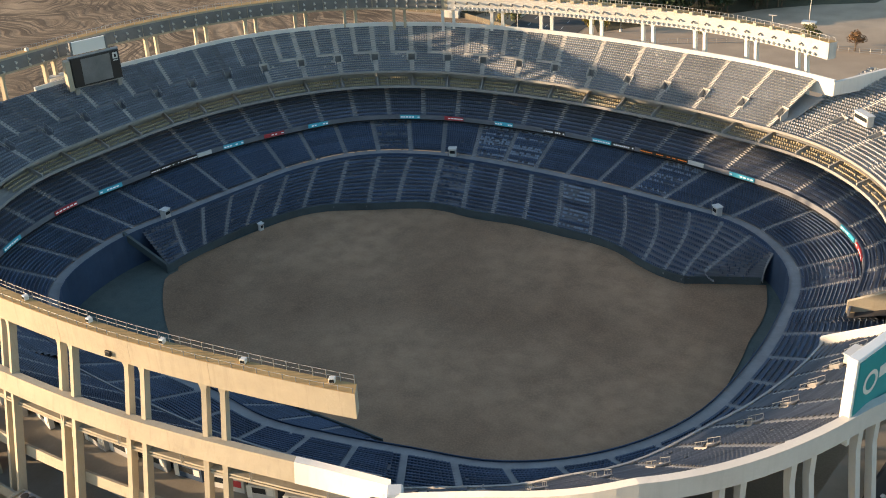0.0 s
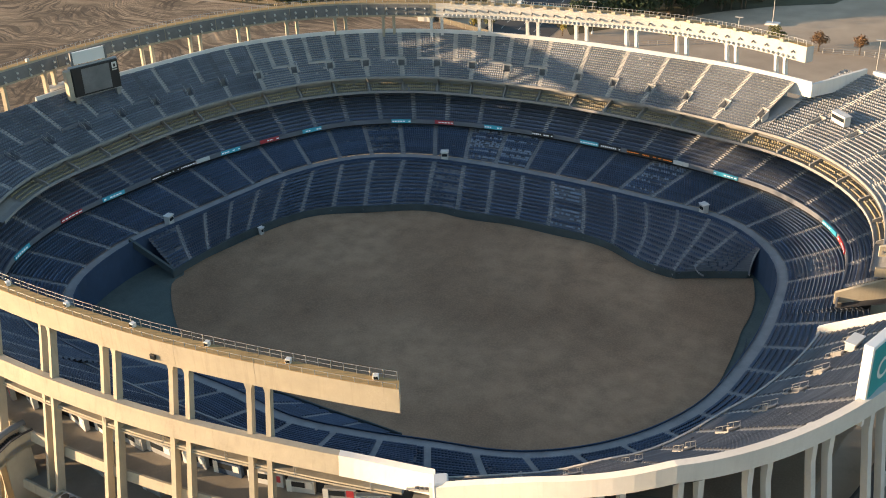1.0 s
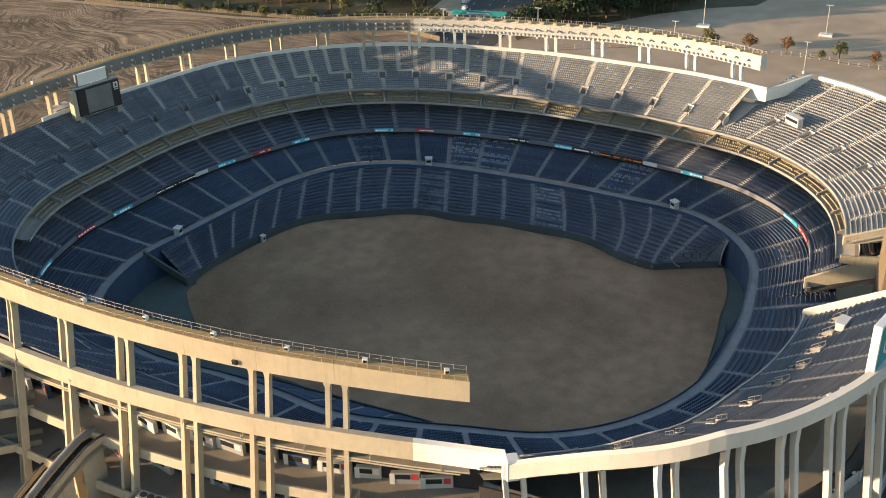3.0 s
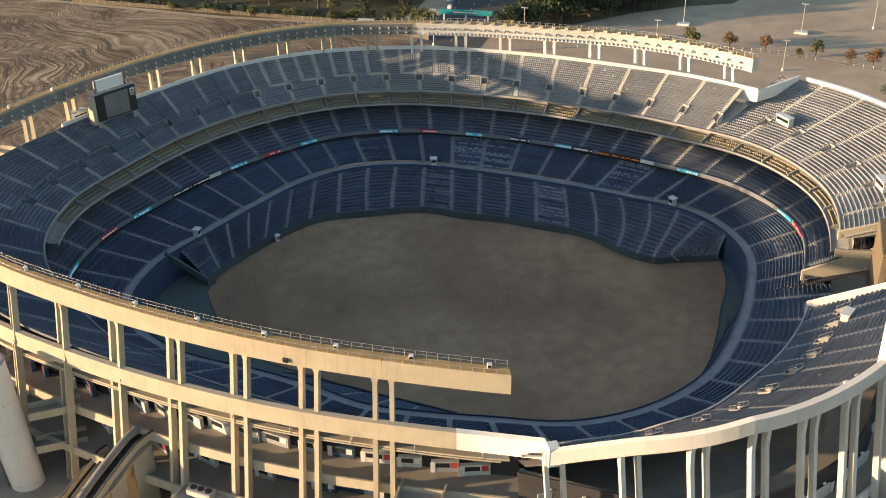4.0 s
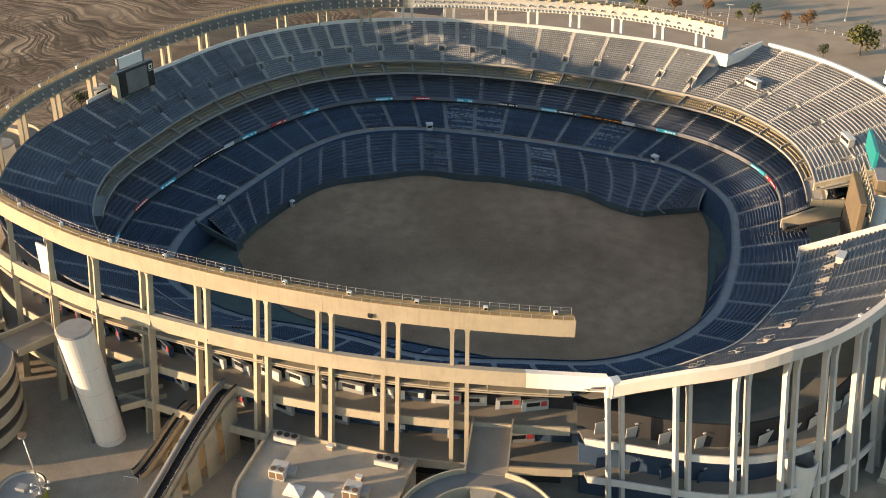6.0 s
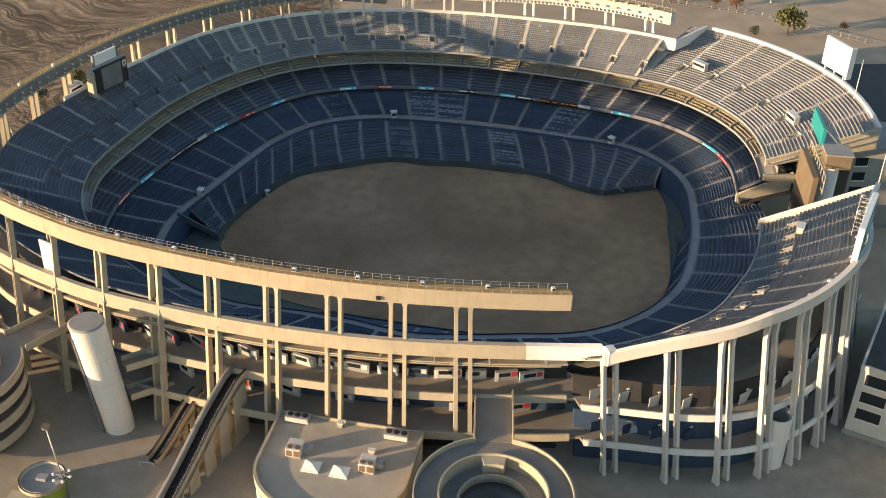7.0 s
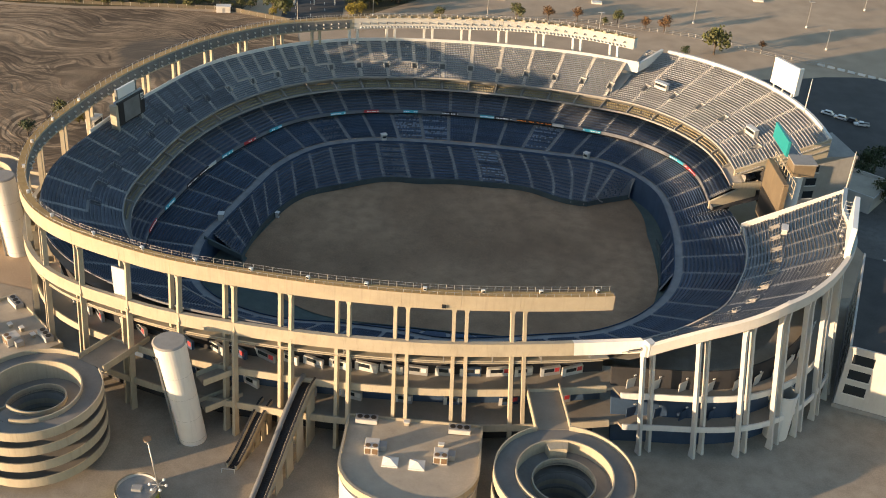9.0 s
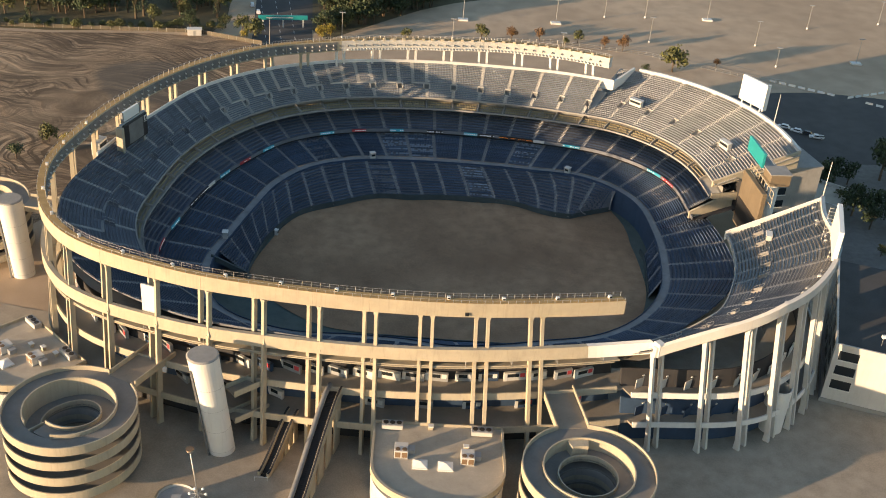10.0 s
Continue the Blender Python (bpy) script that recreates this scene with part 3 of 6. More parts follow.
seating(UPPER_NEAR, BAYS, [(204.0001, 297)], "upper deck seats behind the facade, coloured dark navy for their shade", "upper level seating", seed=9)
seating(FAR_WING, BAYS, [(15, 52.0)], "seats of the long end deck, coloured pale grey for sunlight", "upper level seating", holes=((7, 9),), seed=6)
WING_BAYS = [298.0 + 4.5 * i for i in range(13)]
seating(NEAR_WING, WING_BAYS, [(297, 351.9)], "glossy seats of the long end deck, coloured dark for shade", "upper level seating", holes=((7, 9),), seed=7)


def vomitory(a, deck, lo, hi):
    n = deck["rows"]
    r0, r1 = deck["r"](a, lo / n), deck["r"](a, (hi + 1) / n)
    z0, z1 = deck["z"](a, lo / n), deck["z"](a, (hi + 1) / n)
    v = thing("vomitory", "concrete entrance opening with low walls in the seating deck", "entrance", spot(a, r0, z0), a, "upper deck entrances")
    d = r1 - r0
    for y0, y1 in ((-0.98, -0.82), (0.82, 0.98)):
        bm = box_data(-0.1, d, y0, y1, -2.2, 0.2)
        for c in bm.verts:
            if c.co.z > 0 and c.co.x > d / 2:
                c.co.z = z1 - z0 + 0.15
        part("side_wall", bm, deck["floor"], v)
    # dark colour on this wall paints the passage's shade
    box("back_wall", d - 0.05, d + 0.1, -0.98, 0.98, -2.2, z1 - z0 - 0.1, "rack", v, "passage wall coloured dark for the shade behind the opening")
    box("lintel", d - 0.12, d + 0.14, -1.05, 1.05, z1 - z0 - 0.1, z1 - z0 + 0.4, deck["floor"], v, bevel=0.03)
    box("passage_floor", -0.1, d, -0.82, 0.82, -1.5, -1.3, "aisle", v)
    for s in (-1, 1):
        tube("handrail", (-0.1, s * 0.9, 0.85), (d, s * 0.9, z1 - z0 + 1.1), 0.04, "metal", v, seg=6)
        for f in (0.0, 0.5, 1.0):
            tube("rail_post", (d * f, s * 0.9, (z1 - z0) * f), (d * f, s * 0.9, (z1 - z0) * f + 0.95), 0.03, "metal", v, seg=5)


for a in BAYS:
    if within(a % 360, [(53, 150)]):
        vomitory(a, UPPER_DECK, *VOM)
    elif within(a % 360, [(150, 202)]):
        vomitory(a, UPPER_LEFT, 6, 8)
    elif within(a % 360, [(16, 52)]):
        vomitory(a, FAR_WING, 7, 9)
for a in WING_BAYS[2:-1]:
    vomitory(a, NEAR_WING, 7, 9)


# ---- walls, fascias and soffits of the bowl ----
def structure(ob, label, category):
    return tagged(ob, label, category, kind="structure")


def bowl_structure():
    for k, (a0, a1) in enumerate(((36.2, 191.5), (231.5, 292.5), (351.5, 374.5))):
        structure(loft("field_wall", [lambda a: (front(a) - 0.15, DIRT), lambda a: (front(a) - 0.15, 3.3), lambda a: (front(a) + 0.1, 3.3), lambda a: (front(a) + 0.1, DIRT)], a0, a1, 1, "teal_wall"), "dull dark padded wall along the field's edge", "wall")
    structure(loft("cross_aisle", [lambda a: (ring(AISLE, a) - 0.95, DIRT), lambda a: (ring(AISLE, a) - 0.95, 8.9), lambda a: (ring(AISLE, a) + 1.4, 9.1)], 0, 360, 3, "aisle_low"), "grey concrete cross aisle round the lower bowl", "walkway")
    structure(loft("aisle_wall", [lambda a: (ring(AISLE, a) - 1.0, DIRT), lambda a: (ring(AISLE, a) - 1.0, 9.3), lambda a: (ring(AISLE, a) - 0.85, 9.3)], 0, 360, 3, "blue_wall"), "dark blue retaining wall below the cross aisle", "wall")
    # middle deck: front board, soffit, back wall
    structure(solid("loge_front", MIDDLE, 0.25, 0.6, 14.5, 13.4, 13, 236, 2, "terrace_low"), "weathered concrete front of the loge deck", "fascia")
    # soffit and back walls below carry their shade as near-black colour
    structure(loft("loge_soffit", [lambda a: (ring(MIDDLE, a) + 0.3, 13.0), lambda a: (ring(DECK, a) - 3, 18.0)], 13, 236, 4, "dark"), "underside of the loge deck, coloured near-black for its shade", "soffit")
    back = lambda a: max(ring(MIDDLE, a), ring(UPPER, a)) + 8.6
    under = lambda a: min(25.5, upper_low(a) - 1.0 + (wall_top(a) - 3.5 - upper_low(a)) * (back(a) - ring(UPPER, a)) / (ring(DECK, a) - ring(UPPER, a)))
    structure(loft("concourse_back_wall", [lambda a: (back(a), 14.5), lambda a: (back(a), under(a))], 13, 236, 3, "dark"), "wall behind the loge seats, coloured near-black for its shade", "wall")
    structure(loft("plaza_back_wall", [lambda a: (PLAZA_DECK["r"](a, 1) + 0.1, 9.0), lambda a: (PLAZA_DECK["r"](a, 1) + 0.1, 14.15)], 14, 297, 3, "dark"), "wall behind the plaza seats, coloured near-black for its shade", "wall")
    # club boxes hang under the upper deck's front
    structure(loft("club_floor", [lambda a: (ring(UPPER, a) - 1.2, 20.7), lambda a: (ring(UPPER, a) + 0.4, 20.9), lambda a: (ring(UPPER, a) + 2.4, 21.5), lambda a: (ring(UPPER, a) + 3.2, 21.5), lambda a: (ring(UPPER, a) + 3.2, 23.2)], 14, 203, 2, "concrete"), "concrete club balcony under the upper deck", "balcony")
    structure(solid("club_front", UPPER, -1.35, -1.15, 21.0, 20.4, 14, 203, 2, "concrete"), "concrete front of the club balcony", "fascia")
    structure(solid("upper_front", UPPER, 0.2, 0.5, lambda a: upper_low(a) + 0.25, lambda a: upper_low(a) - 0.30, 14.5, 297, 2, "concrete"), "concrete front of the upper deck", "fascia")
    structure(loft("upper_front_near", [lambda a: (wing_in(a) + 0.2, wing_low(a) + 0.45), lambda a: (wing_in(a) + 0.5, wing_low(a) + 0.45), lambda a: (wing_in(a) + 0.5, wing_low(a) - 0.8), lambda a: (wing_in(a) + 0.2, wing_low(a) - 0.8)], 298, 352, 2, "aisle", closed=True), "concrete front of the long end deck", "fascia")
    structure(loft("upper_soffit", [lambda a: (ring(UPPER, a) + 0.4, upper_low(a) - 0.28), lambda a: (ring(DECK, a) - 0.3, wall_top(a) - 4.5)], 53, 297, 4, "concrete"), "concrete underside of the upper deck", "soffit")
    structure(loft("wing_soffit", [lambda a: (wing_in(a) + 0.4, wing_low(a) - 0.6), lambda a: (ring(WING, a) - 0.3, wing_top(a) - 3.4)], 298, 352, 4, "concrete"), "concrete underside of the long end deck", "soffit")
    structure(loft("far_wing_soffit", [lambda a: (ring(UPPER, a) + 0.4, 23.1), lambda a: (ring(WING, a) - 0.3, 30.4)], 14.5, 53, 4, "concrete"), "concrete underside of the far end deck", "soffit")
    # parapets along the top rows
    structure(solid("top_parapet", DECK, -0.15, 0.25, lambda a: wall_top(a) + 0.1, lambda a: wall_top(a) - 3.6, RIM_FROM - 1.5, 182, 2, "white"), "white parapet behind the top row", "parapet")
    structure(solid("wing_rim", WING, -0.4, 0.6, wing_top, lambda a: wing_top(a) - 2.5, 299.6, 352.6, 1.2, "plaster"), "broad white concrete rim of the near end deck", "rim")
    structure(solid("far_wing_rim", WING, -0.4, 0.5, 33.7, 30.0, 15.2, 51.2, 1.2, "white"), "broad white concrete rim of the far end deck", "rim")
    # end walls of the cut decks
    def end_wall(name, a, r0, r1, z0, z1, drop0, drop1, mat):
        d = 0.35
        v = []
        for s in (-1, 1):
            for r, z in ((r0, z0 + 0.9), (r1, z1 + 0.9), (r1, z1 - drop1), (r0, z0 - drop0)):
                x, y, zz = spot(a, r, z)
                v.append((x - s * d * math.sin(radians(a)), y + s * d * math.cos(radians(a)), zz))
        f = [(3, 2, 1, 0), (4, 5, 6, 7)] + [(i, (i + 1) % 4, (i + 1) % 4 + 4, i + 4) for i in range(4)]
        structure(put(name, v, f, mat), "slanting concrete end wall of a seating deck", "wall")
    end_wall("end_wall_1", 15.0, ring(UPPER, 15) - 0.3, ring(WING, 15), 24.0, 32.7, 1.0, 5.0, "cream")
    end_wall("end_wall_2", 14.2, ring(UPPER, 14) - 0.3, ring(UPPER, 14) + 14, 20.4, 20.4, 0.8, 2.4, "cream")
    end_wall("end_wall_3", 14.5, ring(MIDDLE, 14.5) - 0.2, ring(MIDDLE, 14.5) + 14, 14.3, 20.6, 1.4, 5.5, "cream")
    end_wall("end_wall_4", 352.3, wing_in(352) - 0.2, ring(WING, 352) + 0.3, wing_low(352), wing_top(352) - 1.2, 1.6, 2.8, "white")
    end_wall("end_wall_5", 52.2, ring(DECK, 52) - 0.2, ring(WING, 52), 32.0, 32.8, 2.0, 3.0, "white")
    end_wall("end_wall_6", 191.2, ring(FRONT, 191.2), ring(AISLE, 191.2), 2.7, 8.9, 0.6, 0.8, "teal_wall")


bowl_structure()


# ---- gold club seats ----
def club_boxes():
    rnd = random.Random(11)
    deck = {"r": lambda a, f: ring(UPPER, a) - 0.9 + 3.0 * f, "z": lambda a, f: 20.75 + 1.2 * f, "rows": 3, "seat": "seat_gold", "floor": "concrete", "tall": 0.6}
    for i, a0 in enumerate(BAYS):
        a1 = BAYS[(i + 1) % len(BAYS)]
        a1 += 360 if a1 <= a0 else 0
        if not (within(a0 % 360, [(16, 200)]) and within(a1 % 360, [(16, 200)])):
            continue
        sec = thing("club_box", "club box with short rows of gold seats under the upper deck", "seating section", group="club boxes")
        for j in range(3):
            seat_row(sec, deck, [(a0, a1)], j, rnd, 0.04)
        d = math.degrees(0.15 / ring(UPPER, a0))
        loft("divider", [lambda a: (ring(UPPER, a) - 1.0, 20.6), lambda a: (ring(UPPER, a) - 1.0, 21.4), lambda a: (ring(UPPER, a) + 3.1, 23.0), lambda a: (ring(UPPER, a) + 3.1, 20.6)], a0 - d, a0 + d, 1, "concrete", sec, closed=True)


club_boxes()


# ---- ribbon boards on the loge front ----
def ribbon(a0, a1, material, label, marks=None):
    rb = thing("ribbon_board", label, "sign", group="ribbon boards")
    solid("panel", MIDDLE, -0.05, 0.25, 14.5, 13.6, a0, a1, 0.6, material, rb)
    if marks:
        mt, n, z0, z1 = marks
        w = (a1 - a0) / n
        rnd = random.Random(int(a0 * 10))
        for i in range(n):
            if rnd.random() < 0.2:
                continue
            solid("bar", MIDDLE, -0.09, -0.04, z1 + 1.0, z0 + 1.0, a0 + w * (i + 0.15), a0 + w * (i + 0.85), 0.6, mt, rb)


def emissive(name, colour, strength):
    m = bpy.data.materials.new(name)
    m.use_nodes = True
    b = m.node_tree.nodes["Principled BSDF"]
    b.inputs["Base Color"].default_value = (*colour, 1)
    b.inputs["Emission Color"].default_value = (*colour, 1)
    b.inputs["Emission Strength"].default_value = strength
    return m


M["led_orange"] = emissive("orange_lamps", (1.0, 0.30, 0.06), 0.14)
M["led_cyan"] = emissive("cyan_lit_board", (0.03, 0.30, 0.42), 0.10)
M["led_white"] = emissive("white_lit_board", (0.7, 0.75, 0.8), 0.16)


def at_angle(x, y):
    return math.degrees(math.atan2(y, x))


for a in (142.1, 159.5, 183.8, 123.7, 103.7, 81.6, 54.3, 33.4, 203.0):
    ribbon(a - 2.0, a + 2.0, "led_cyan", "cyan lit ribbon board with a white mark on the loge front", ("led_white", 7, 12.9, 13.2))
for a in (151.2, 191.8, 114.6, 28.6):
    ribbon(a - 2.0, a + 2.0, "red", "red ribbon board with a pale mark on the loge front", ("led_white", 6, 12.95, 13.2))
for a, lit in ((68.6, "led_orange"), (171.6, "led_white")):
    ribbon(a - 4.6, a + 4.6, "screen", "dark ribbon board with lamp lettering that cannot be read", (lit, 26, 12.9, 13.12))
    ribbon(a - 7.6, a - 4.8, "white", "pale ribbon board on the loge front")
for a in (92.3, 77.0):
    ribbon(a - 2.4, a + 2.4, "screen", "dark ribbon board with pale unreadable lettering", ("led_white", 11, 12.85, 13.2))


# ---- outer frame: rim beam, columns, concourses ----
SPLAY = 0.22    # the frame's posts splay outwards towards their feet


def raked(x, y, z, top=35.5):
    r = math.hypot(x, y)
    low = max(0.0, top - z)
    return (x + low * (0.03 + (0.14 if x > 0 else 0.05) * x / r), y + low * (SPLAY if top > 33 else 0.07) * min(0.0, y / r), z)


COLS = arc_stations(RIM, 12.3, 263.0)


def rim_beam():
    arcs = sorted(((c - RIM_FROM) % 360) + RIM_FROM for c in COLS)
    arcs = [c for c in arcs if RIM_FROM + 3 < c < RIM_TO - 6]
    marks = [RIM_FROM] + arcs + [RIM_TO]
    rb = thing("rim_beam", "cream concrete ring beam with a rusty top and safety rails", "beam")
    for a0, a1 in zip(marks, marks[1:]):
        solid("beam_segment", RIM, -1.0, 1.1, BEAM_TOP, BEAM_LOW, a0 + 0.012, a1 - 0.012, 1.5, "plaster" if a1 < 117 else "cream", rb)
        solid("beam_roof", RIM, -0.95, 1.05, BEAM_TOP + 0.05, BEAM_TOP + 0.004, a0 + 0.02, a1 - 0.02, 1.5, "rust_top", rb, "rusty weathered beam top")
    # rails on both edges
    n = int((RIM_TO - RIM_FROM) / 1.35)
    for off in (-0.85, 0.95):
        for i in range(n + 1):
            a = RIM_FROM + 0.2 + (RIM_TO - RIM_FROM - 0.4) * i / n
            r = ring(RIM, a) + off
            tall = 1.35 if off < 0 else 0.75
            part("rail_post", tube_data(spot(a, r, BEAM_TOP), spot(a, r, BEAM_TOP + tall), 0.055, seg=5), "metal", rb)
        for h in ((0.65, 1.3) if off < 0 else (0.7,)):
            loft("rail", [lambda a: (ring(RIM, a) + off - 0.016, BEAM_TOP + h), lambda a: (ring(RIM, a) + off + 0.016, BEAM_TOP + h), lambda a: (ring(RIM, a) + off, BEAM_TOP + h + 0.035)], RIM_FROM + 0.2, RIM_TO - 0.2, 1.4, "grey_metal", rb, closed=True)
    return arcs


BEAM_COLS = rim_beam()


def rim_lamps():
    for a in arc_stations(RIM, 12.3, 266.5):
        if within(a % 360, [(180, 296)]):
            l = thing("roof_lamp", "small white junction box and lamp on the beam's edge", "lamp", spot(a, ring(RIM, a) - 0.4, BEAM_TOP + 0.05), a, "beam lamps")
            box("housing", -0.35, 0.35, -0.38, 0.38, 0, 0.7, "white", l, bevel=0.06)
            box("lens", 0.35, 0.4, -0.28, 0.28, 0.15, 0.55, "glass", l)


rim_lamps()


def fin(name, a, off, z0, z1, width, depth, flare, parent, material="cream"):
    """A tapering fin column with a flared head; a raked box section that follows the radial line."""
    t = radians(a)
    out, along = Vector((math.cos(t), math.sin(t), 0)), Vector((-math.sin(t), math.cos(t), 0))
    r = ring(RIM, a)
    vs = []
    levels = [(z0, 1.35), (z0 + (z1 - z0) * 0.12, 1.0)] + ([(15.0, 0.9)] if z0 < 1 else []) + [(z1 - flare * 1.4, 0.85), (z1 - flare * 0.6, 1.0), (z1, 1.5)]
    for z, s in levels:
        for u, v in ((-1, -1), (1, -1), (1, 1), (-1, 1)):
            p = out * (r + v * depth * (0.5 + 0.5 * s) / 2) + along * (off + u * width / 2 * (1.0 if s < 1.2 else 1.12 if z < 20 else 1.75))
            vs.append(raked(p.x, p.y, z))
    k = len(levels)
    fs = [tuple(range(3, -1, -1)), tuple(range(4 * k - 4, 4 * k))]
    for j in range(k - 1):
        for i in range(4):
            fs.append((j * 4 + i, j * 4 + (i + 1) % 4, j * 4 + 4 + (i + 1) % 4, j * 4 + 4 + i))
    return put(name, vs, fs, material, parent)


def columns():
    for a in BEAM_COLS:
        near = within(a % 360, [(176, 297)])
        c = thing("column_pair", "pair of tapering cream concrete fin columns under the ring beam" if near else "pair of pale concrete posts between the top row and the beam", "column", group="frame columns")
        head = BEAM_LOW + slope(*spot(a, ring(RIM, a), 0)[:2])
        for off in (-1.35, 1.35):
            if near:
                fin("fin", a, off, 25.5, head, 0.72, 1.15, 1.6, c)
                fin("fin", a, off, 0.0, 25.5, 0.75, 1.3, 1.8, c)
            else:
                fin("fin", a, off, 0.0, head, 0.7, 0.9, 1.0, c, "cream" if within(a % 360, [(118, 180)]) else "white")
        if near and abs((a % 360) - 226.5) < 3.5:
            t = math.degrees(1.9 / ring(RIM, a))
            solid("panel", RIM, 0.9, 1.3, 35.0, 27.3, a - t * 0.95, a + t * 0.95, 1, "white", c, "blank white panel")


columns()


def lower_frame():
    """Ring beams and floors of the open concourses on the near side."""
    def band(name, z1, z0, inner, outer, a0, a1, mat, label, cat, table=RIM):
        n = max(1, round((a1 - a0) / 1.5))
        vs, fs = [], []
        for i in range(n + 1):
            a = a0 + (a1 - a0) * i / n
            grow = max(0.0, (a - 291.0) / 9.6) ** 2 if table is RIM and z0 > 24 else 0.0
            for off, z in ((inner, z1), (outer, z1), (outer, z0), (inner, z0)):
                x, y, zz = level(a, ring(table, a) + off + 4.2 * grow, z + 2.3 * grow)
                vs.append(raked(x, y, zz, 35.5 if table is RIM else 31.0))
        for i in range(n):
            for j in range(4):
                fs.append((i * 4 + j, i * 4 + (j + 1) % 4, i * 4 + 4 + (j + 1) % 4, i * 4 + 4 + j))
        fs += [(3, 2, 1, 0), (n * 4, n * 4 + 1, n * 4 + 2, n * 4 + 3)]
        return structure(put(name, vs, fs, mat), label, cat)
    NEAR = (150, 297)
    band("deck_beam", 27.4, 24.6, 0.2, 1.35, 150, 291, "cream", "cream ring beam behind the upper deck", "beam")
    band("deck_beam_end", 27.42, 24.58, 0.2, 1.4, 291, 300.2, "white", "white end of the ring beam behind the upper deck", "beam")
    band("concourse_parapet", 15.7, 14.1, -0.9, -0.5, *NEAR, "cream", "cream concrete parapet of the open concourse", "parapet")
    band("lower_parapet", 8.2, 6.7, 0.5, 0.9, *NEAR, "cream", "cream concrete parapet of the lower concourse", "parapet")
    band("concourse_floor", 14.9, 14.3, -9.4, -0.9, 200, 300, "floor", "worn concrete floor of the upper concourse", "floor")
    band("lower_concourse_floor", 7.4, 6.8, -10, 0.5, 200, 300, "floor", "worn concrete floor of the lower concourse", "floor")
    # recessed walls in near-black hold the concourses' painted shade
    band("concourse_wall", 20.2, 14.9, -7.6, -7.2, 205, 299, "dark", "inner wall of the upper concourse, coloured near-black for its shade", "wall")
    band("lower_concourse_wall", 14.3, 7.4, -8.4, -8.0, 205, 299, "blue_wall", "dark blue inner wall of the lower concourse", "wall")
    band("base_wall", 6.8, 0.0, -6.4, -6.0, 150, 297, "dark", "ground floor wall under the concourses, coloured near-black for its shade", "wall")
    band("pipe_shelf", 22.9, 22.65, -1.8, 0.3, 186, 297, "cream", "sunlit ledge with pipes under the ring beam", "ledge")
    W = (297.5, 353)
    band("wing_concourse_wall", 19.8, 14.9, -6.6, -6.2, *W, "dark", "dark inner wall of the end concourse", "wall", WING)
    band("wing_floor", 14.88, 14.28, -14, -2.3, *W, "floor", "worn concrete floor of the end concourse", "floor", WING)
    band("wing_lower_floor", 7.38, 6.78, -14, -1.0, *W, "floor", "worn concrete floor of the lower end concourse", "floor", WING)
    band("wing_parapet", 15.7, 14.2, -2.4, -2.0, *W, "white", "white concrete parapet of the end concourse", "parapet", WING)
    band("wing_lower_parapet", 8.1, 6.7, -1.3, -0.9, *W, "white", "white concrete parapet of the lower end concourse", "parapet", WING)
    band("wing_lower_wall", 14.2, 0.0, -6.2, -5.8, *W, "blue_wall", "blue painted wall under the end concourse", "wall", WING)


lower_frame()


def wing_columns():
    for a in (300.7, 306.8, 311.9, 316.6, 321.1, 325.8, 331.0, 337.0, 343.0, 349.0):
        c = thing("column_pair", "pair of white concrete fin columns under the end deck's rim", "column", group="end deck columns")
        t = radians(a)
        out, along = Vector((math.cos(t), math.sin(t), 0)), Vector((-math.sin(t), math.cos(t), 0))
        for off in (-1.3, 1.3):
            r = ring(WING, a) - 1.3
            vs = []
            w = wing_top(a) - 2.3 + slope(out.x * r, out.y * r)
            levels = ((0.0, 1.5), (3.0, 1.0), (15.0, 0.95), (w - 4.5, 0.9), (w - 2.2, 1.1), (w + 0.3, 1.35))
            for z, s in levels:
                for u, v in ((-1, -1), (1, -1), (1, 1), (-1, 1)):
                    p = out * (r + v * 0.55 * s - 0.5 * (s - 1)) + along * (off + u * 0.36)
                    vs.append(raked(p.x, p.y, z, min(w, 32.0)))
            k = len(levels)
            fs = [(3, 2, 1, 0), tuple(range(4 * k - 4, 4 * k))]
            for j in range(k - 1):
                for i in range(4):
                    fs.append((j * 4 + i, j * 4 + (i + 1) % 4, j * 4 + 4 + (i + 1) % 4, j * 4 + 4 + i))
            put("fin", vs, fs, "plaster", c)
    # the block where the ring beam meets the end deck
    b = thing("corner_block", "white concrete block where the rim steps out", "block", (44.0, -74.6, 26.6), 300.6)
    box("body", -1.1, 1.1, -1.0, 1.0, 0, 3.6, "white", b, bevel=0.2)
    c = thing("wall_lamp", "small dark lamp box on the ring beam's face", "lamp", spot(269.8, ring(RIM, 269.8) + 1.1, 37.6), 269.8)
    box("housing", 0, 0.35, -0.45, 0.45, 0, 0.8, "black", c, bevel=0.05)
    box("lens", 0.35, 0.38, -0.3, 0.3, 0.15, 0.6, "glass", c)


wing_columns()


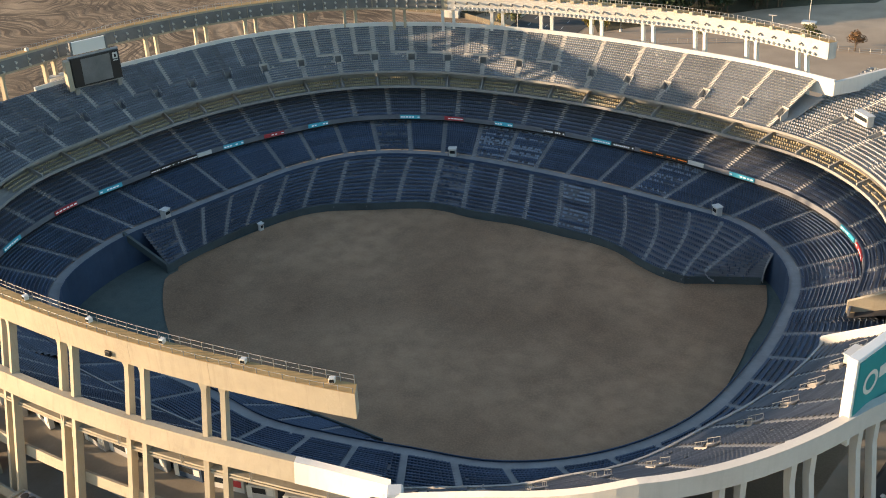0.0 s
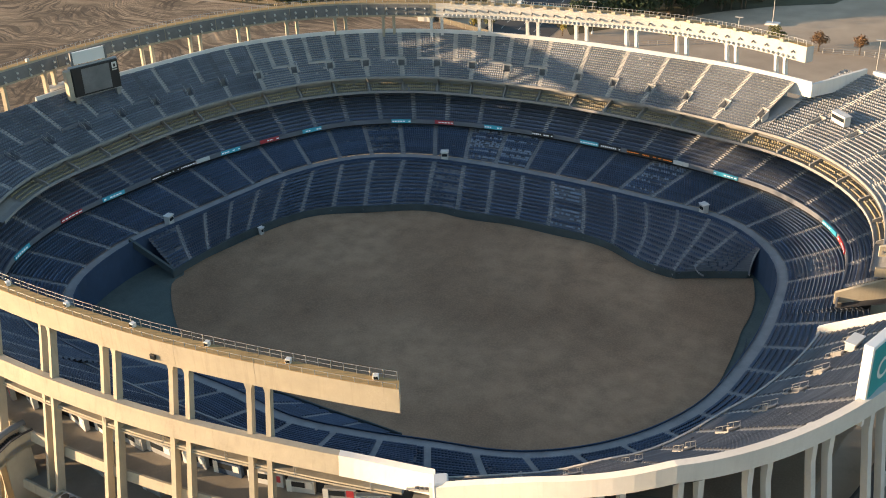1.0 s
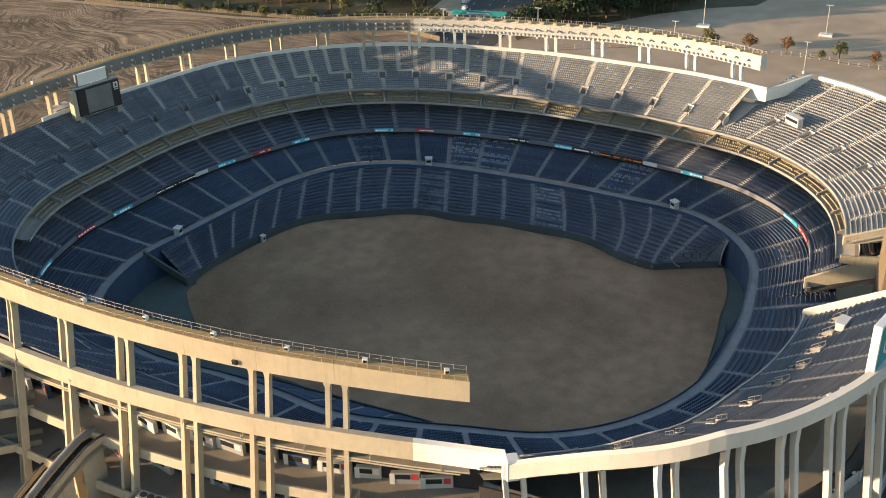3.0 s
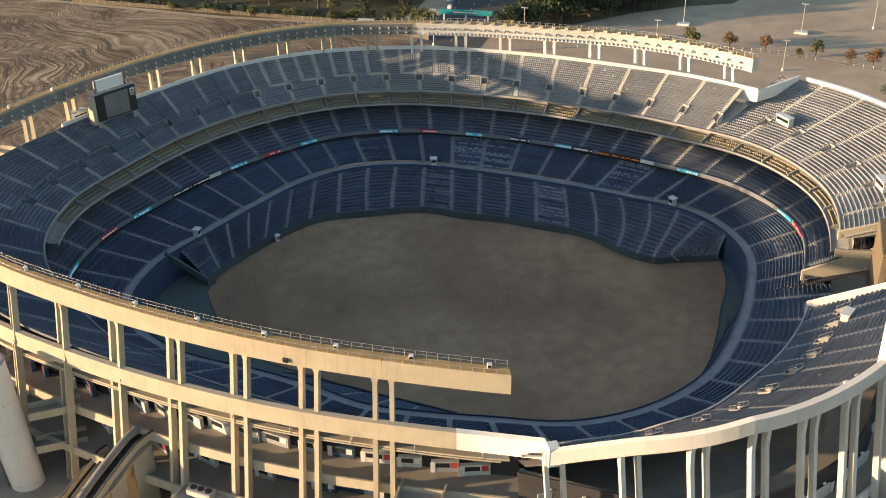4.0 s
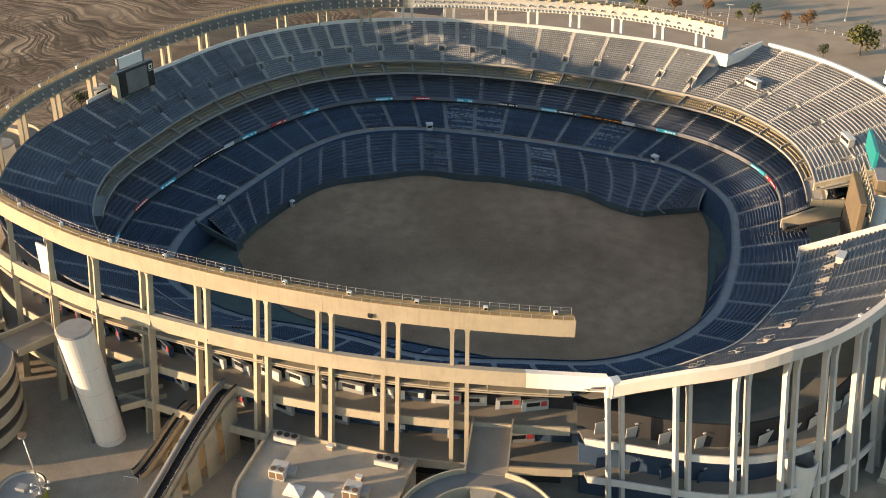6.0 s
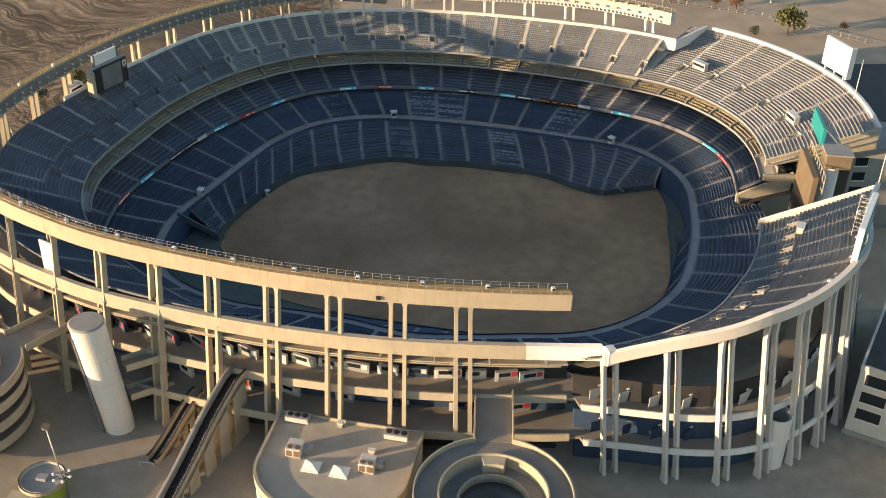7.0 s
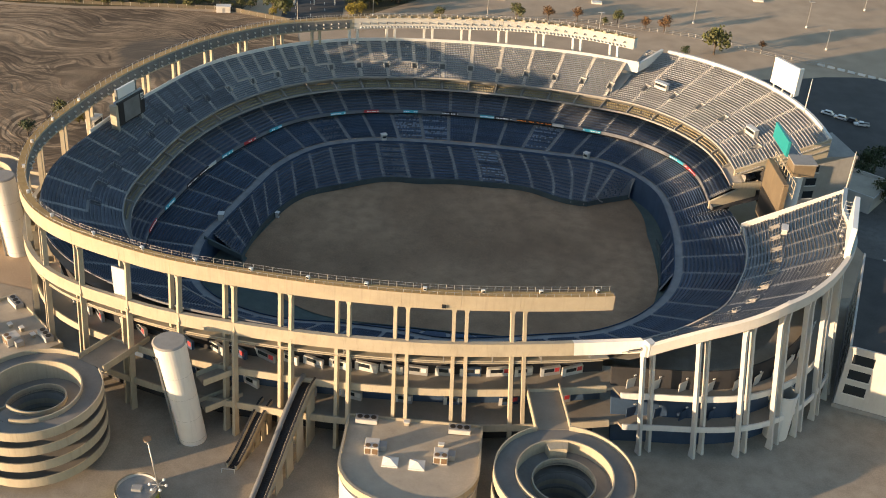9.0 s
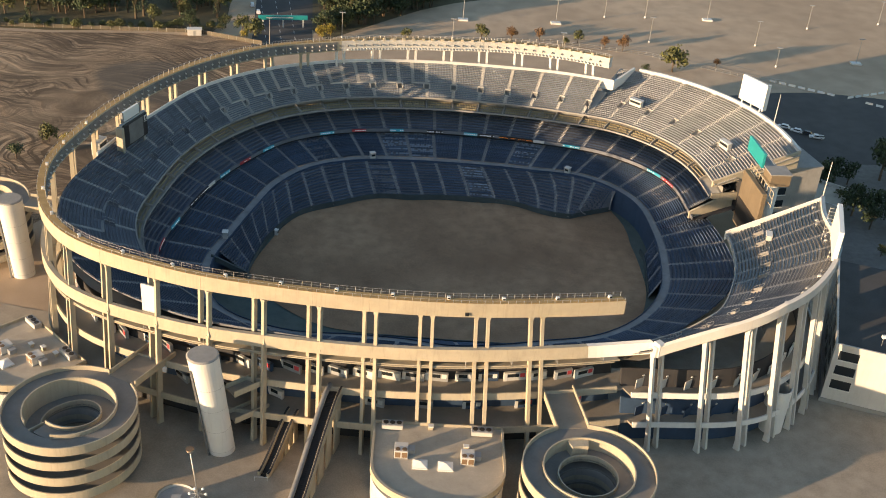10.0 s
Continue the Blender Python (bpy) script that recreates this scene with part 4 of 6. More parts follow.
def kiosks():
    rnd = random.Random(21)
    for i, a in enumerate(COLS):
        am = a % 360
        if not within(am, [(186, 296)]):
            continue
        for z, depth, side in ((14.9, 7.15, -2.2), (14.9, 7.15, 2.2), (7.4, 7.95, 0.0)):
            aa = am + side + rnd.uniform(-0.5, 0.5)
            r = ring(RIM, aa) - depth
            x, y, _ = raked(*level(aa, r, z))
            k = thing("concession_stand", "grey concession stand with a dark counter on the concourse", "kiosk", (x, y, z), aa, "concession stands")
            w = rnd.uniform(1.9, 2.8)
            box("body", 0, 0.8, -w, w, 0, 2.2, rnd.choice(("plaster", "grey_metal", "grey_metal", "blue_wall")), k, bevel=0.04)
            box("counter_opening", 0.8, 0.84, -w * 0.7, w * 0.3, 1.0, 1.9, "glass", k)
            box("sign", 0.8, 0.86, w * 0.4, w * 0.85, 0.9, 2.0, "red" if rnd.random() < 0.35 else "white", k)
            for sx in (-1,):
                box("door", 0.8, 0.85, sx * w * 0.9 - 0.4, sx * w * 0.9 + 0.4, 0, 2.1, "white", k)
    for i in range(16):
        aa = 300.5 + 3.2 * i
        for z, depth in ((14.88, 6.2), (7.38, 5.8)):
            if rnd.random() < 0.2:
                continue
            x, y, _ = raked(*level(aa, ring(WING, aa) - depth, z), 31.0)
            k = thing("wall_panel", "grey roll-down shutter with a white door on the concourse wall", "shutter", (x, y, z), aa, "wall shutters")
            w = rnd.uniform(1.2, 2.0)
            box("shutter", 0, 0.15, -w, w, 0, 2.5, "plaster" if z > 10 else "blue_wall", k)
            box("door", 0.02, 0.12, w + 0.3, w + 1.2, 0, 2.1, "white", k)
            box("lamp", 0.1, 0.4, -0.3, 0.3, 3.2, 3.4, "sky_glass", k)
    # pipes that run under the ring beam
    for z, off in ((22.4, 0.3), (22.1, -0.3), (21.8, -0.9)):
        p = thing("pipe", "long pale service pipe under the ring beam", "pipe", group="service pipes")
        vs, fs = [], []
        n = 80
        for i in range(n + 1):
            a = 188 + 108 * i / n
            for dr, dz in ((-0.14, 0), (0, 0.14), (0.14, 0), (0, -0.14)):
                vs.append(raked(*level(a, ring(RIM, a) + off + dr, z + dz)))
        for i in range(n):
            for j in range(4):
                fs.append((i * 4 + j, i * 4 + (j + 1) % 4, i * 4 + 4 + (j + 1) % 4, i * 4 + 4 + j))
        put("run", vs, fs, "cream", p)
        for a in range(190, 296, 8):
            x, y, zz = raked(*level(a, ring(RIM, a) + off, z))
            tube("hanger", (x, y, zz), (x, y, 24.7), 0.05, "grey_metal", p, seg=5)


kiosks()


# ---- floodlights along the far beam ----
def floodlights():
    # lower row: white lamps; upper row: dark bowls added as shadow marks
    for n, z, r0, r1, kind in ((78, BEAM_LOW + 0.75, 0.16, 0.33, "sky_glass"), (30, BEAM_LOW + 2.1, 0.14, 0.26, "rack")):
        for i in range(n):
            a = 55.5 + 59.0 * i / (n - 1)
            p = spot(a, ring(RIM, a) - 1.0, z)
            l = thing("floodlight", "white bowl floodlight fixed to the ring beam" if kind == "sky_glass" else "dark bowl that stands for a shadow on the ring beam", "floodlight", p, a + 180, "floodlights")
            part("bowl", tube_data((0.1, 0, 0), (0.6, 0, -0.3), r0, r1, 8), kind, l)
            box("bracket", -0.02, 0.2, -0.1, 0.1, -0.12, 0.12, "rack", l)
    for i in range(96):
        a = 118.0 + 80.0 * (i // 2) / 47
        p = spot(a, ring(RIM, a) - 1.12, BEAM_LOW + (1.0 if i % 2 else 2.3))
        l = thing("floodlight", "grey floodlight fixed to the ring beam in shade", "floodlight", p, a + 180, "floodlights")
        part("bowl", tube_data((0.0, 0, 0), (0.5, 0, -0.25), 0.15, 0.3, 7), "plaster", l)
    for i in range(24):
        a = 56.0 + 58.0 * (i + 0.5) / 24
        p = spot(a, ring(RIM, a) - 1.0, BEAM_LOW + 3.4)
        b = thing("beam_box", "small cream ballast box on the beam", "box", p, a + 180, "ballast boxes")
        box("housing", -0.02, 0.45, -0.5, 0.5, 0.1, 0.8, "cream", b, bevel=0.05)


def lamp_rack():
    r = thing("lamp_rack", "steel lamp rack along the beam, coloured dark for the beam's shade", "rack")
    # dark panels behind the lamps paint the shade on the beam's inner face
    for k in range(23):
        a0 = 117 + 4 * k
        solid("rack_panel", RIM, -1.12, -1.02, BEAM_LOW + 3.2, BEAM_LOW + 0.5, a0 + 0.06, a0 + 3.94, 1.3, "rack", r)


lamp_rack()
floodlights()


# ---- scoreboards and signs ----
def left_scoreboard():
    a = 176.0
    x, y = -89.4, 7.9
    s = thing("scoreboard", "large dark video screen with a pale frame under the ring beam", "scoreboard", (x, y, 31.2), -21.0)
    box("screen", -0.4, 0.3, -5.6, 5.6, 2.9, 9.5, "screen", s, bevel=0.06)
    box("picture_area", 0.3, 0.34, -3.4, 3.4, 3.3, 9.1, "rack", s, "slightly paler picture area")
    box("frame", -1.2, -0.4, -5.9, 5.9, 2.4, 9.8, "grey_metal", s, bevel=0.1)
    box("post", -1.4, -0.5, -5.5, -4.6, -1.0, 2.4, "concrete", s)
    box("post", -1.4, -0.5, 4.6, 5.5, -1.0, 2.4, "concrete", s)
    box("side_panel", -1.6, 0.4, -7.0, -5.9, 2.4, 9.2, "cream", s, "sunlit cream side panel")
    box("white_panel", -1.2, -0.6, -4.4, 3.2, 10.1, 12.9, "sky_glass", s, "blank white panel over the screen")
    box("panel_end", -1.2, -0.5, 3.25, 3.7, 10.0, 13.0, "rack", s)
    box("panel_end", -1.2, -0.5, -4.9, -4.45, 10.0, 13.0, "rack", s)
    box("mark", 0.3, 0.36, 4.0, 5.2, 7.6, 9.0, "white", s)
    box("mark_centre", 0.36, 0.4, 4.35, 4.8, 7.9, 8.6, "screen", s)
    box("mark_line", 0.3, 0.36, 4.0, 5.2, 7.1, 7.35, "plaster", s)
    c = thing("camera_booth", "white camera booth beside the scoreboard", "booth", (-98.8, 4.4, 33.0), -14)
    box("body", -1.2, 1.2, -2.4, 2.4, -1.5, 2.6, "plaster", c, bevel=0.06)
    box("window", 1.2, 1.26, -1.9, 1.9, 0.8, 1.9, "glass", c)


left_scoreboard()


def scoreboard_tower():
    t = thing("scoreboard_tower", "scoreboard tower with a brown panel, white mast and teal sign", "scoreboard", (95.5, 9.0, 0), 3)
    part("mast", tube_data((-0.8, 0, 0), (-0.8, 0, 31.0), 2.0, seg=28), "white", t, smooth=True)
    box("screen_body", -6.6, -5.0, -7.5, 8.8, 13.0, 30.6, "brown_panel", t, bevel=0.15)
    box("screen", -6.72, -6.6, -6.8, 8.2, 13.8, 22.0, "screen", t, "dark lower screen")
    box("side_frame", -6.4, -5.2, -7.8, -7.5, 13.4, 30.2, "brown_panel", t)
    box("gantry_box", -3.2, 3.0, -3.2, 2.6, 31.0, 34.6, "brown_panel", t, bevel=0.1)
    box("gantry_roof", -3.4, 3.2, -3.4, 2.8, 34.6, 34.9, "concrete", t)
    for i in range(9):
        tube("lattice_post", (-4.2, -9.5 + i * 2.4, 27.5), (-4.2, -9.5 + i * 2.4, 32.2), 0.14, "cream", t, seg=5)
    for z in (28.0, 30.2, 32.2):
        tube("lattice_rail", (-4.2, -9.6, z), (-4.2, 10.0, z), 0.14, "cream", t, seg=5)
    box("sign", -3.1, -2.4, 5.0, 18.0, 33.0, 37.6, "teal", t, "teal sign panel")
    for i in range(11):
        tube("brace", (-2.4, 4.4 + i * 1.4, 37.6), (1.8, 4.4 + i * 1.4, 33.0), 0.1, "grey_metal", t, seg=5)
    for i in range(4):
        tube("cross_brace", (-2.2 + i * 1.2, 4.0, 37.2 - i * 1.2), (-2.2 + i * 1.2, 18.8, 37.2 - i * 1.2), 0.09, "grey_metal", t, seg=5)
    box("catwalk", -2.4, 2.4, 3.6, 19.2, 32.4, 32.9, "grey_metal", t)


scoreboard_tower()


def near_sign():
    """Its lettered face looks outwards; struts hold it from the seating side."""
    s = thing("rim_sign", "tall teal sign board with a white emblem on the rim", "sign", (90.6, -47.2, 41.0), -18.0)
    box("board", -0.6, 0.6, -8.0, 8.0, 1.0, 8.8, "sky_glass", s, bevel=0.08)
    box("face", 0.6, 0.7, -7.6, 7.6, 1.4, 8.4, "teal", s, "teal sign face")
    vs, fs = [], []
    for i in range(24):
        t = 2 * math.pi * i / 24
        vs += [(0.72, -4.9 + 0.95 * math.cos(t), 4.9 + 0.95 * math.sin(t)), (0.72, -4.9 + 1.45 * math.cos(t), 4.9 + 1.45 * math.sin(t))]
    for i in range(24):
        j = (i + 1) % 24
        fs.append((2 * i, 2 * j, 2 * j + 1, 2 * i + 1))
    put("emblem", vs, fs, "white", s)
    for i in range(5):
        box("bar", 0.7, 0.74, -3.2 + i * 2.0, -1.7 + i * 2.0, 4.6, 4.6 + (2.2 if i == 1 else 1.4), "white", s)
    for y in (-6.8, 0, 6.8):
        box("post", -0.3, 0.3, y - 0.25, y + 0.25, -2.6, 1.1, "white", s)
    for i in range(8):
        tube("strut", (-0.6, 5.4, 1.6 + i * 0.95), (-2.4, 5.4, 1.6 + i * 0.95), 0.032, "white", s, seg=5)
    tube("strut_post", (-2.4, 5.4, -0.6), (-2.4, 5.4, 8.6), 0.04, "white", s, seg=6)


near_sign()


def far_board():
    b = thing("rim_board", "tall white advertising board on the far deck's rim", "sign", (101.0, 58.5, 34.6), 30.0)
    box("board", -0.5, 0.5, -5.4, 5.4, 0.6, 9.0, "sky_glass", b, bevel=0.08)
    box("face", -0.58, -0.5, -5.0, 5.0, 1.0, 8.6, "white", b)
    box("edge", -0.9, 0.9, -5.9, -5.4, 0.2, 9.2, "sky_glass", b)
    for y in (-4, 0, 4):
        box("post", -0.2, 0.2, y - 0.2, y + 0.2, -0.8, 0.7, "white", b)
    for k, (x, y, z, h) in enumerate(((104.5, 44.0, 34.4, 10.0), (100.5, -13.0, 38.4, 10.0))):
        f = thing("flagpole", "bare white flagpole on the deck's rim", "flagpole", (x, y, z), 0, "flagpoles")
        tube("pole", (0, 0, -1.0), (0, 0, h), 0.16, "white", f, r1=0.07)
        part("ball", tube_data((0, 0, h), (0, 0, h + 0.25), 0.14, 0.08, 8), "metal", f)


far_board()


# ---- small booths in the stands ----
def booth(x, y, z, turn, size, label="small white booth on the seating deck"):
    b = thing("stand_booth", label, "booth", (x, y, z), turn, "stand booths")
    w, d, h = size
    box("body", -d / 2, d / 2, -w / 2, w / 2, 0, h, "plaster", b, bevel=0.05)
    box("roof", -d / 2 - 0.15, d / 2 + 0.15, -w / 2 - 0.15, w / 2 + 0.15, h, h + 0.15, "white", b, bevel=0.03)
    box("window", -d / 2 - 0.05, -d / 2, -w / 2 + 0.2, w / 2 - 0.2, h * 0.45, h * 0.8, "glass", b)


for a in (114.0, 50.8, 182.6):
    booth(*spot(a, ring(AISLE, a) + 0.2, 9.0), a, (1.7, 1.4, 2.0))
booth(*spot(166.0, ring(FRONT, 166) - 0.9, DIRT), 166, (1.0, 0.9, 1.8), "small white booth at the field's edge")
booth(*spot(46.5, FAR_WING["r"](46.5, 0.36), FAR_WING["z"](46.5, 0.36)), 46, (4.6, 1.6, 2.2), "white flat-roofed shelter on the sunlit end deck")
booth(*spot(24.5, FAR_WING["r"](24.5, 0.36), FAR_WING["z"](24.5, 0.36)), 23, (4.4, 1.6, 2.4), "white angled shelter on the sunlit end deck")
booth(*spot(344.0, NEAR_WING["r"](344, 0.4), NEAR_WING["z"](344, 0.4)), -16, (3.0, 1.4, 1.4), "pale shelter on the shaded end deck")


# ---- helical ramps ----
def helix(cx, cy, top, turns, r_out, r_in, gate, merge, whole=False):
    """Stacked lanes behind cream parapets; gate is the bridge's bearing, merge where the two top lanes meet."""
    h = thing("spiral_ramp", "cream concrete spiral pedestrian ramp with curved parapets", "ramp", (cx, cy, 0))
    mid = r_in + 3.7
    drop = 4.2
    def sweep(name, ra, rb, zf, z0, z1, a0, a1, mat, label=""):
        n = max(4, int(abs(a1 - a0) / 5))
        vs, fs = [], []
        for i in range(n + 1):
            a = a0 + (a1 - a0) * i / n
            for r, z in ((ra, z1), (rb, z1), (rb, z0), (ra, z0)):
                x, y, _ = spot(a, r, 0)
                vs.append((x, y, max(0.02, zf(a) + z)))
        for i in range(n):
            for j in range(4):
                fs.append((i * 4 + j, i * 4 + (j + 1) % 4, i * 4 + 4 + (j + 1) % 4, i * 4 + 4 + j))
        fs += [(3, 2, 1, 0), (n * 4, n * 4 + 1, n * 4 + 2, n * 4 + 3)]
        return put(name, vs, fs, mat, h, label)
    flat = lambda a: top
    inner = (lambda a: top - 2.0) if whole else (lambda a: top - drop * min(1.0, max(0.0, (a - merge) / 250.0)))
    open_half = 14.0
    sweep("top_lane", mid, r_out - 0.06, flat, -0.35, 0.0, 0, 360, "lane")
    sweep("outer_parapet", r_out - 0.28, r_out, flat, -1.0, 1.15, gate + open_half, gate + 360 - open_half, "cream")
    sweep("divider_wall", mid - 0.3, mid, flat, -drop - 0.2, 1.05, *((0, 360) if whole else (merge + 26, merge + 342)), "cream")
    sweep("inner_lane", r_in, mid - 0.3, inner, -0.35, 0.0, merge, merge + (360 if whole else 352), "lane")
    sweep("inner_parapet", r_in, r_in + 0.28, inner, -0.6, 1.05, merge, merge + (360 if whole else 352), "cream")
    if whole:
        sweep("lane_end_wall", r_in + 1.2, mid - 0.3, flat, -2.0, 0.6, gate - 14, gate + 14, "cream")
    else:
        sweep("lane_end_wall", r_in, mid, flat, -drop, 0.0, merge + 351, merge + 353, "cream")
    tilt = lambda base: (lambda a: base + 0.5 * math.cos(radians(a - 330)))
    for k in range(1, turns + 1):
        z = top - drop * k
        if z < -0.4:
            break
        sweep("lane_slab", r_in, r_out - 0.06, tilt(z), -0.35, 0.0, 0, 360, "lane")
        sweep("outer_parapet", r_out - 0.28, r_out, tilt(z), -1.0, 1.15, 0, 360, "cream")
    # near-black cylinder added as the shade between the open lanes
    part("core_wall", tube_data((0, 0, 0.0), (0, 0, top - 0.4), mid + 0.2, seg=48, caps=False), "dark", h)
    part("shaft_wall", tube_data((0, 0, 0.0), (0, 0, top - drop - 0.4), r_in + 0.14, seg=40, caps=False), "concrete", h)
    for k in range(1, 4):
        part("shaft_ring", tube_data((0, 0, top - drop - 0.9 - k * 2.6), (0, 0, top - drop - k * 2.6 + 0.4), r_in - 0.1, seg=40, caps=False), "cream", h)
    # shade at the shaft's foot, painted near-black
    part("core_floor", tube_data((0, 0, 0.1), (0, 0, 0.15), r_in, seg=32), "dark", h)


helix(26.0, -101.4, 15.0, 4, 14.3, 6.2, 97, 128, True)
helix(-84.9, -87.9, 15.6, 4, 14.15, 6.2, 51, 235)
helix(-134.0, 2.5, 15.0, 4, 14.0, 6.2, 5, 200)


def bridge(name, p, q, z0, z1, width):
    p, q = Vector((*p, 0)), Vector((*q, 0))
    d = (q - p).normalized()
    s = Vector((-d.y, d.x, 0))
    b = thing(name, "short concrete bridge with parapets from the spiral ramp to the concourse", "bridge")
    def slab(n, o0, o1, dz0, dz1, m):
        vs = [tuple(c + s * o + Vector((0, 0, z + dz))) for c, z in ((p, z0), (q, z1)) for o, dz in ((o0, dz0), (o1, dz0), (o1, dz1), (o0, dz1))]
        put(n, vs, [(3, 2, 1, 0), (4, 5, 6, 7)] + [(i, (i + 1) % 4, (i + 1) % 4 + 4, i + 4) for i in range(4)], m, b)
    slab("deck", -width / 2, width / 2, -0.4, 0.05, "floor")
    slab("parapet", -width / 2 - 0.3, -width / 2, -0.5, 1.2, "cream")
    slab("parapet", width / 2, width / 2 + 0.3, -0.5, 1.2, "cream")


bridge("ramp_bridge", (24.3, -87.6), (22.6, -73.6), 15.03, 14.95, 7.0)
bridge("ramp_bridge", (-120.6, 3.0), (-107.0, 1.5), 15.03, 14.95, 7.0)
bridge("ramp_bridge", (-76.2, -77.2), (-69.6, -64.6), 15.63, 14.95, 7.0)


# ---- round lift towers ----
def tower(x, y, r, h, lean, label):
    t = thing("lift_tower", label, "tower", (x, y, 0), 0, "round towers")
    bm = tube_data((0, 0, 0), (0, 0, h), r, seg=36)
    for v in bm.verts:
        k = 0.88 + 0.12 * v.co.z / h
        v.co.x, v.co.y = v.co.x * k - lean * v.co.z, v.co.y * k
    part("shaft", bm, "white", t, smooth=False)
    cap = tube_data((-lean * h, 0, h), (-lean * h, 0, h + 0.35), r + 0.12, r - 0.25, 36)
    part("cap", cap, "concrete", t)
    for i in range(4):
        z = 1.2 + i * (h - 3) / 4
        ring_bm = tube_data((-lean * z, 0, z), (-lean * z, 0, z + 0.035), r * (0.88 + 0.12 * z / h) + 0.012, seg=36)
        part("joint", ring_bm, "concrete", t)
    part("conduit", tube_data((0 - r * 0.75, -r * 0.70, 0), (-lean * h * 0.9 - r * 0.75, -r * 0.70, h * 0.9), 0.3, seg=6), "rack", t, "dark service conduit")


tower(-54.0, -81.0, 3.45, 26.2, 0.13, "round pale concrete lift tower beside the facade")
tower(-118.9, -10.6, 3.5, 23.5, 0.06, "round pale concrete lift tower at the stadium's corner")


def tower_link(x0, y0, x1, y1, levels):
    b = thing("tower_bridge", "stacked concrete walkways between lift tower and concourse", "bridge")
    d = Vector((x1 - x0, y1 - y0, 0)).normalized()
    s = Vector((-d.y, d.x, 0)) * 1.6
    for z in levels:
        for nm, h0, h1, k0, k1, m in (("deck", -0.3, 0.0, -1, 1, "floor"), ("parapet", -0.4, 1.15, 1, 1.15, "cream"), ("parapet", -0.4, 1.15, -1.15, -1, "cream")):
            vs = [tuple(Vector((cx, cy, z + h)) + s * k) for cx, cy in ((x0, y0), (x1, y1)) for k, h in ((k0, h0), (k1, h0), (k1, h1), (k0, h1))]
            put(nm, vs, [(3, 2, 1, 0), (4, 5, 6, 7)] + [(i, (i + 1) % 4, (i + 1) % 4 + 4, i + 4) for i in range(4)], m, b)


tower_link(-52.0, -79.0, -45.0, -73.2, (7.3, 14.8))


def slide_tower():
    t = thing("stair_tower", "round pale concrete stair drum with a slanting chute and bridges", "tower", (78.6, -66.1, 0), -42)
    bm = tube_data((0, 0, 0), (0, 0, 12.6), 2.9, seg=32, caps=False)
    part("drum", bm, "white", t)
    part("inner_drum", tube_data((0, 0, 8.0), (0, 0, 12.6), 2.6, seg=32, caps=False), "plaster", t)
    part("drum_floor", tube_data((0, 0, 8.9), (0, 0, 9.1), 2.65, seg=32), "floor", t)
    vs = []
    for i in range(32):
        a = 2 * math.pi * i / 32
        for r in (2.6, 2.9):
            vs.append((r * math.cos(a), r * math.sin(a), 12.6))
    put("rim", vs, [(2 * i, 2 * i + 1, (2 * i + 3) % 64, (2 * i + 2) % 64) for i in range(32)], "white", t)
    def slant(name, y0, y1, z, rise, m):
        b = box_data(-7.6, -2.7, y0, y1, z, z + (0.35 if m == "floor" else 1.3))
        for v in b.verts:
            v.co.z += rise * (-2.7 - v.co.x)
        part(name, b, m, t)
    for z, rise in ((2.2, 0.35), (5.6, 0.35), (9.2, 0.5)):
        slant("bridge", -1.3, 1.3, z, rise, "floor")
        slant("parapet", 1.3, 1.5, z, rise, "white")
        slant("parapet", -1.5, -1.3, z, rise, "white")


slide_tower()


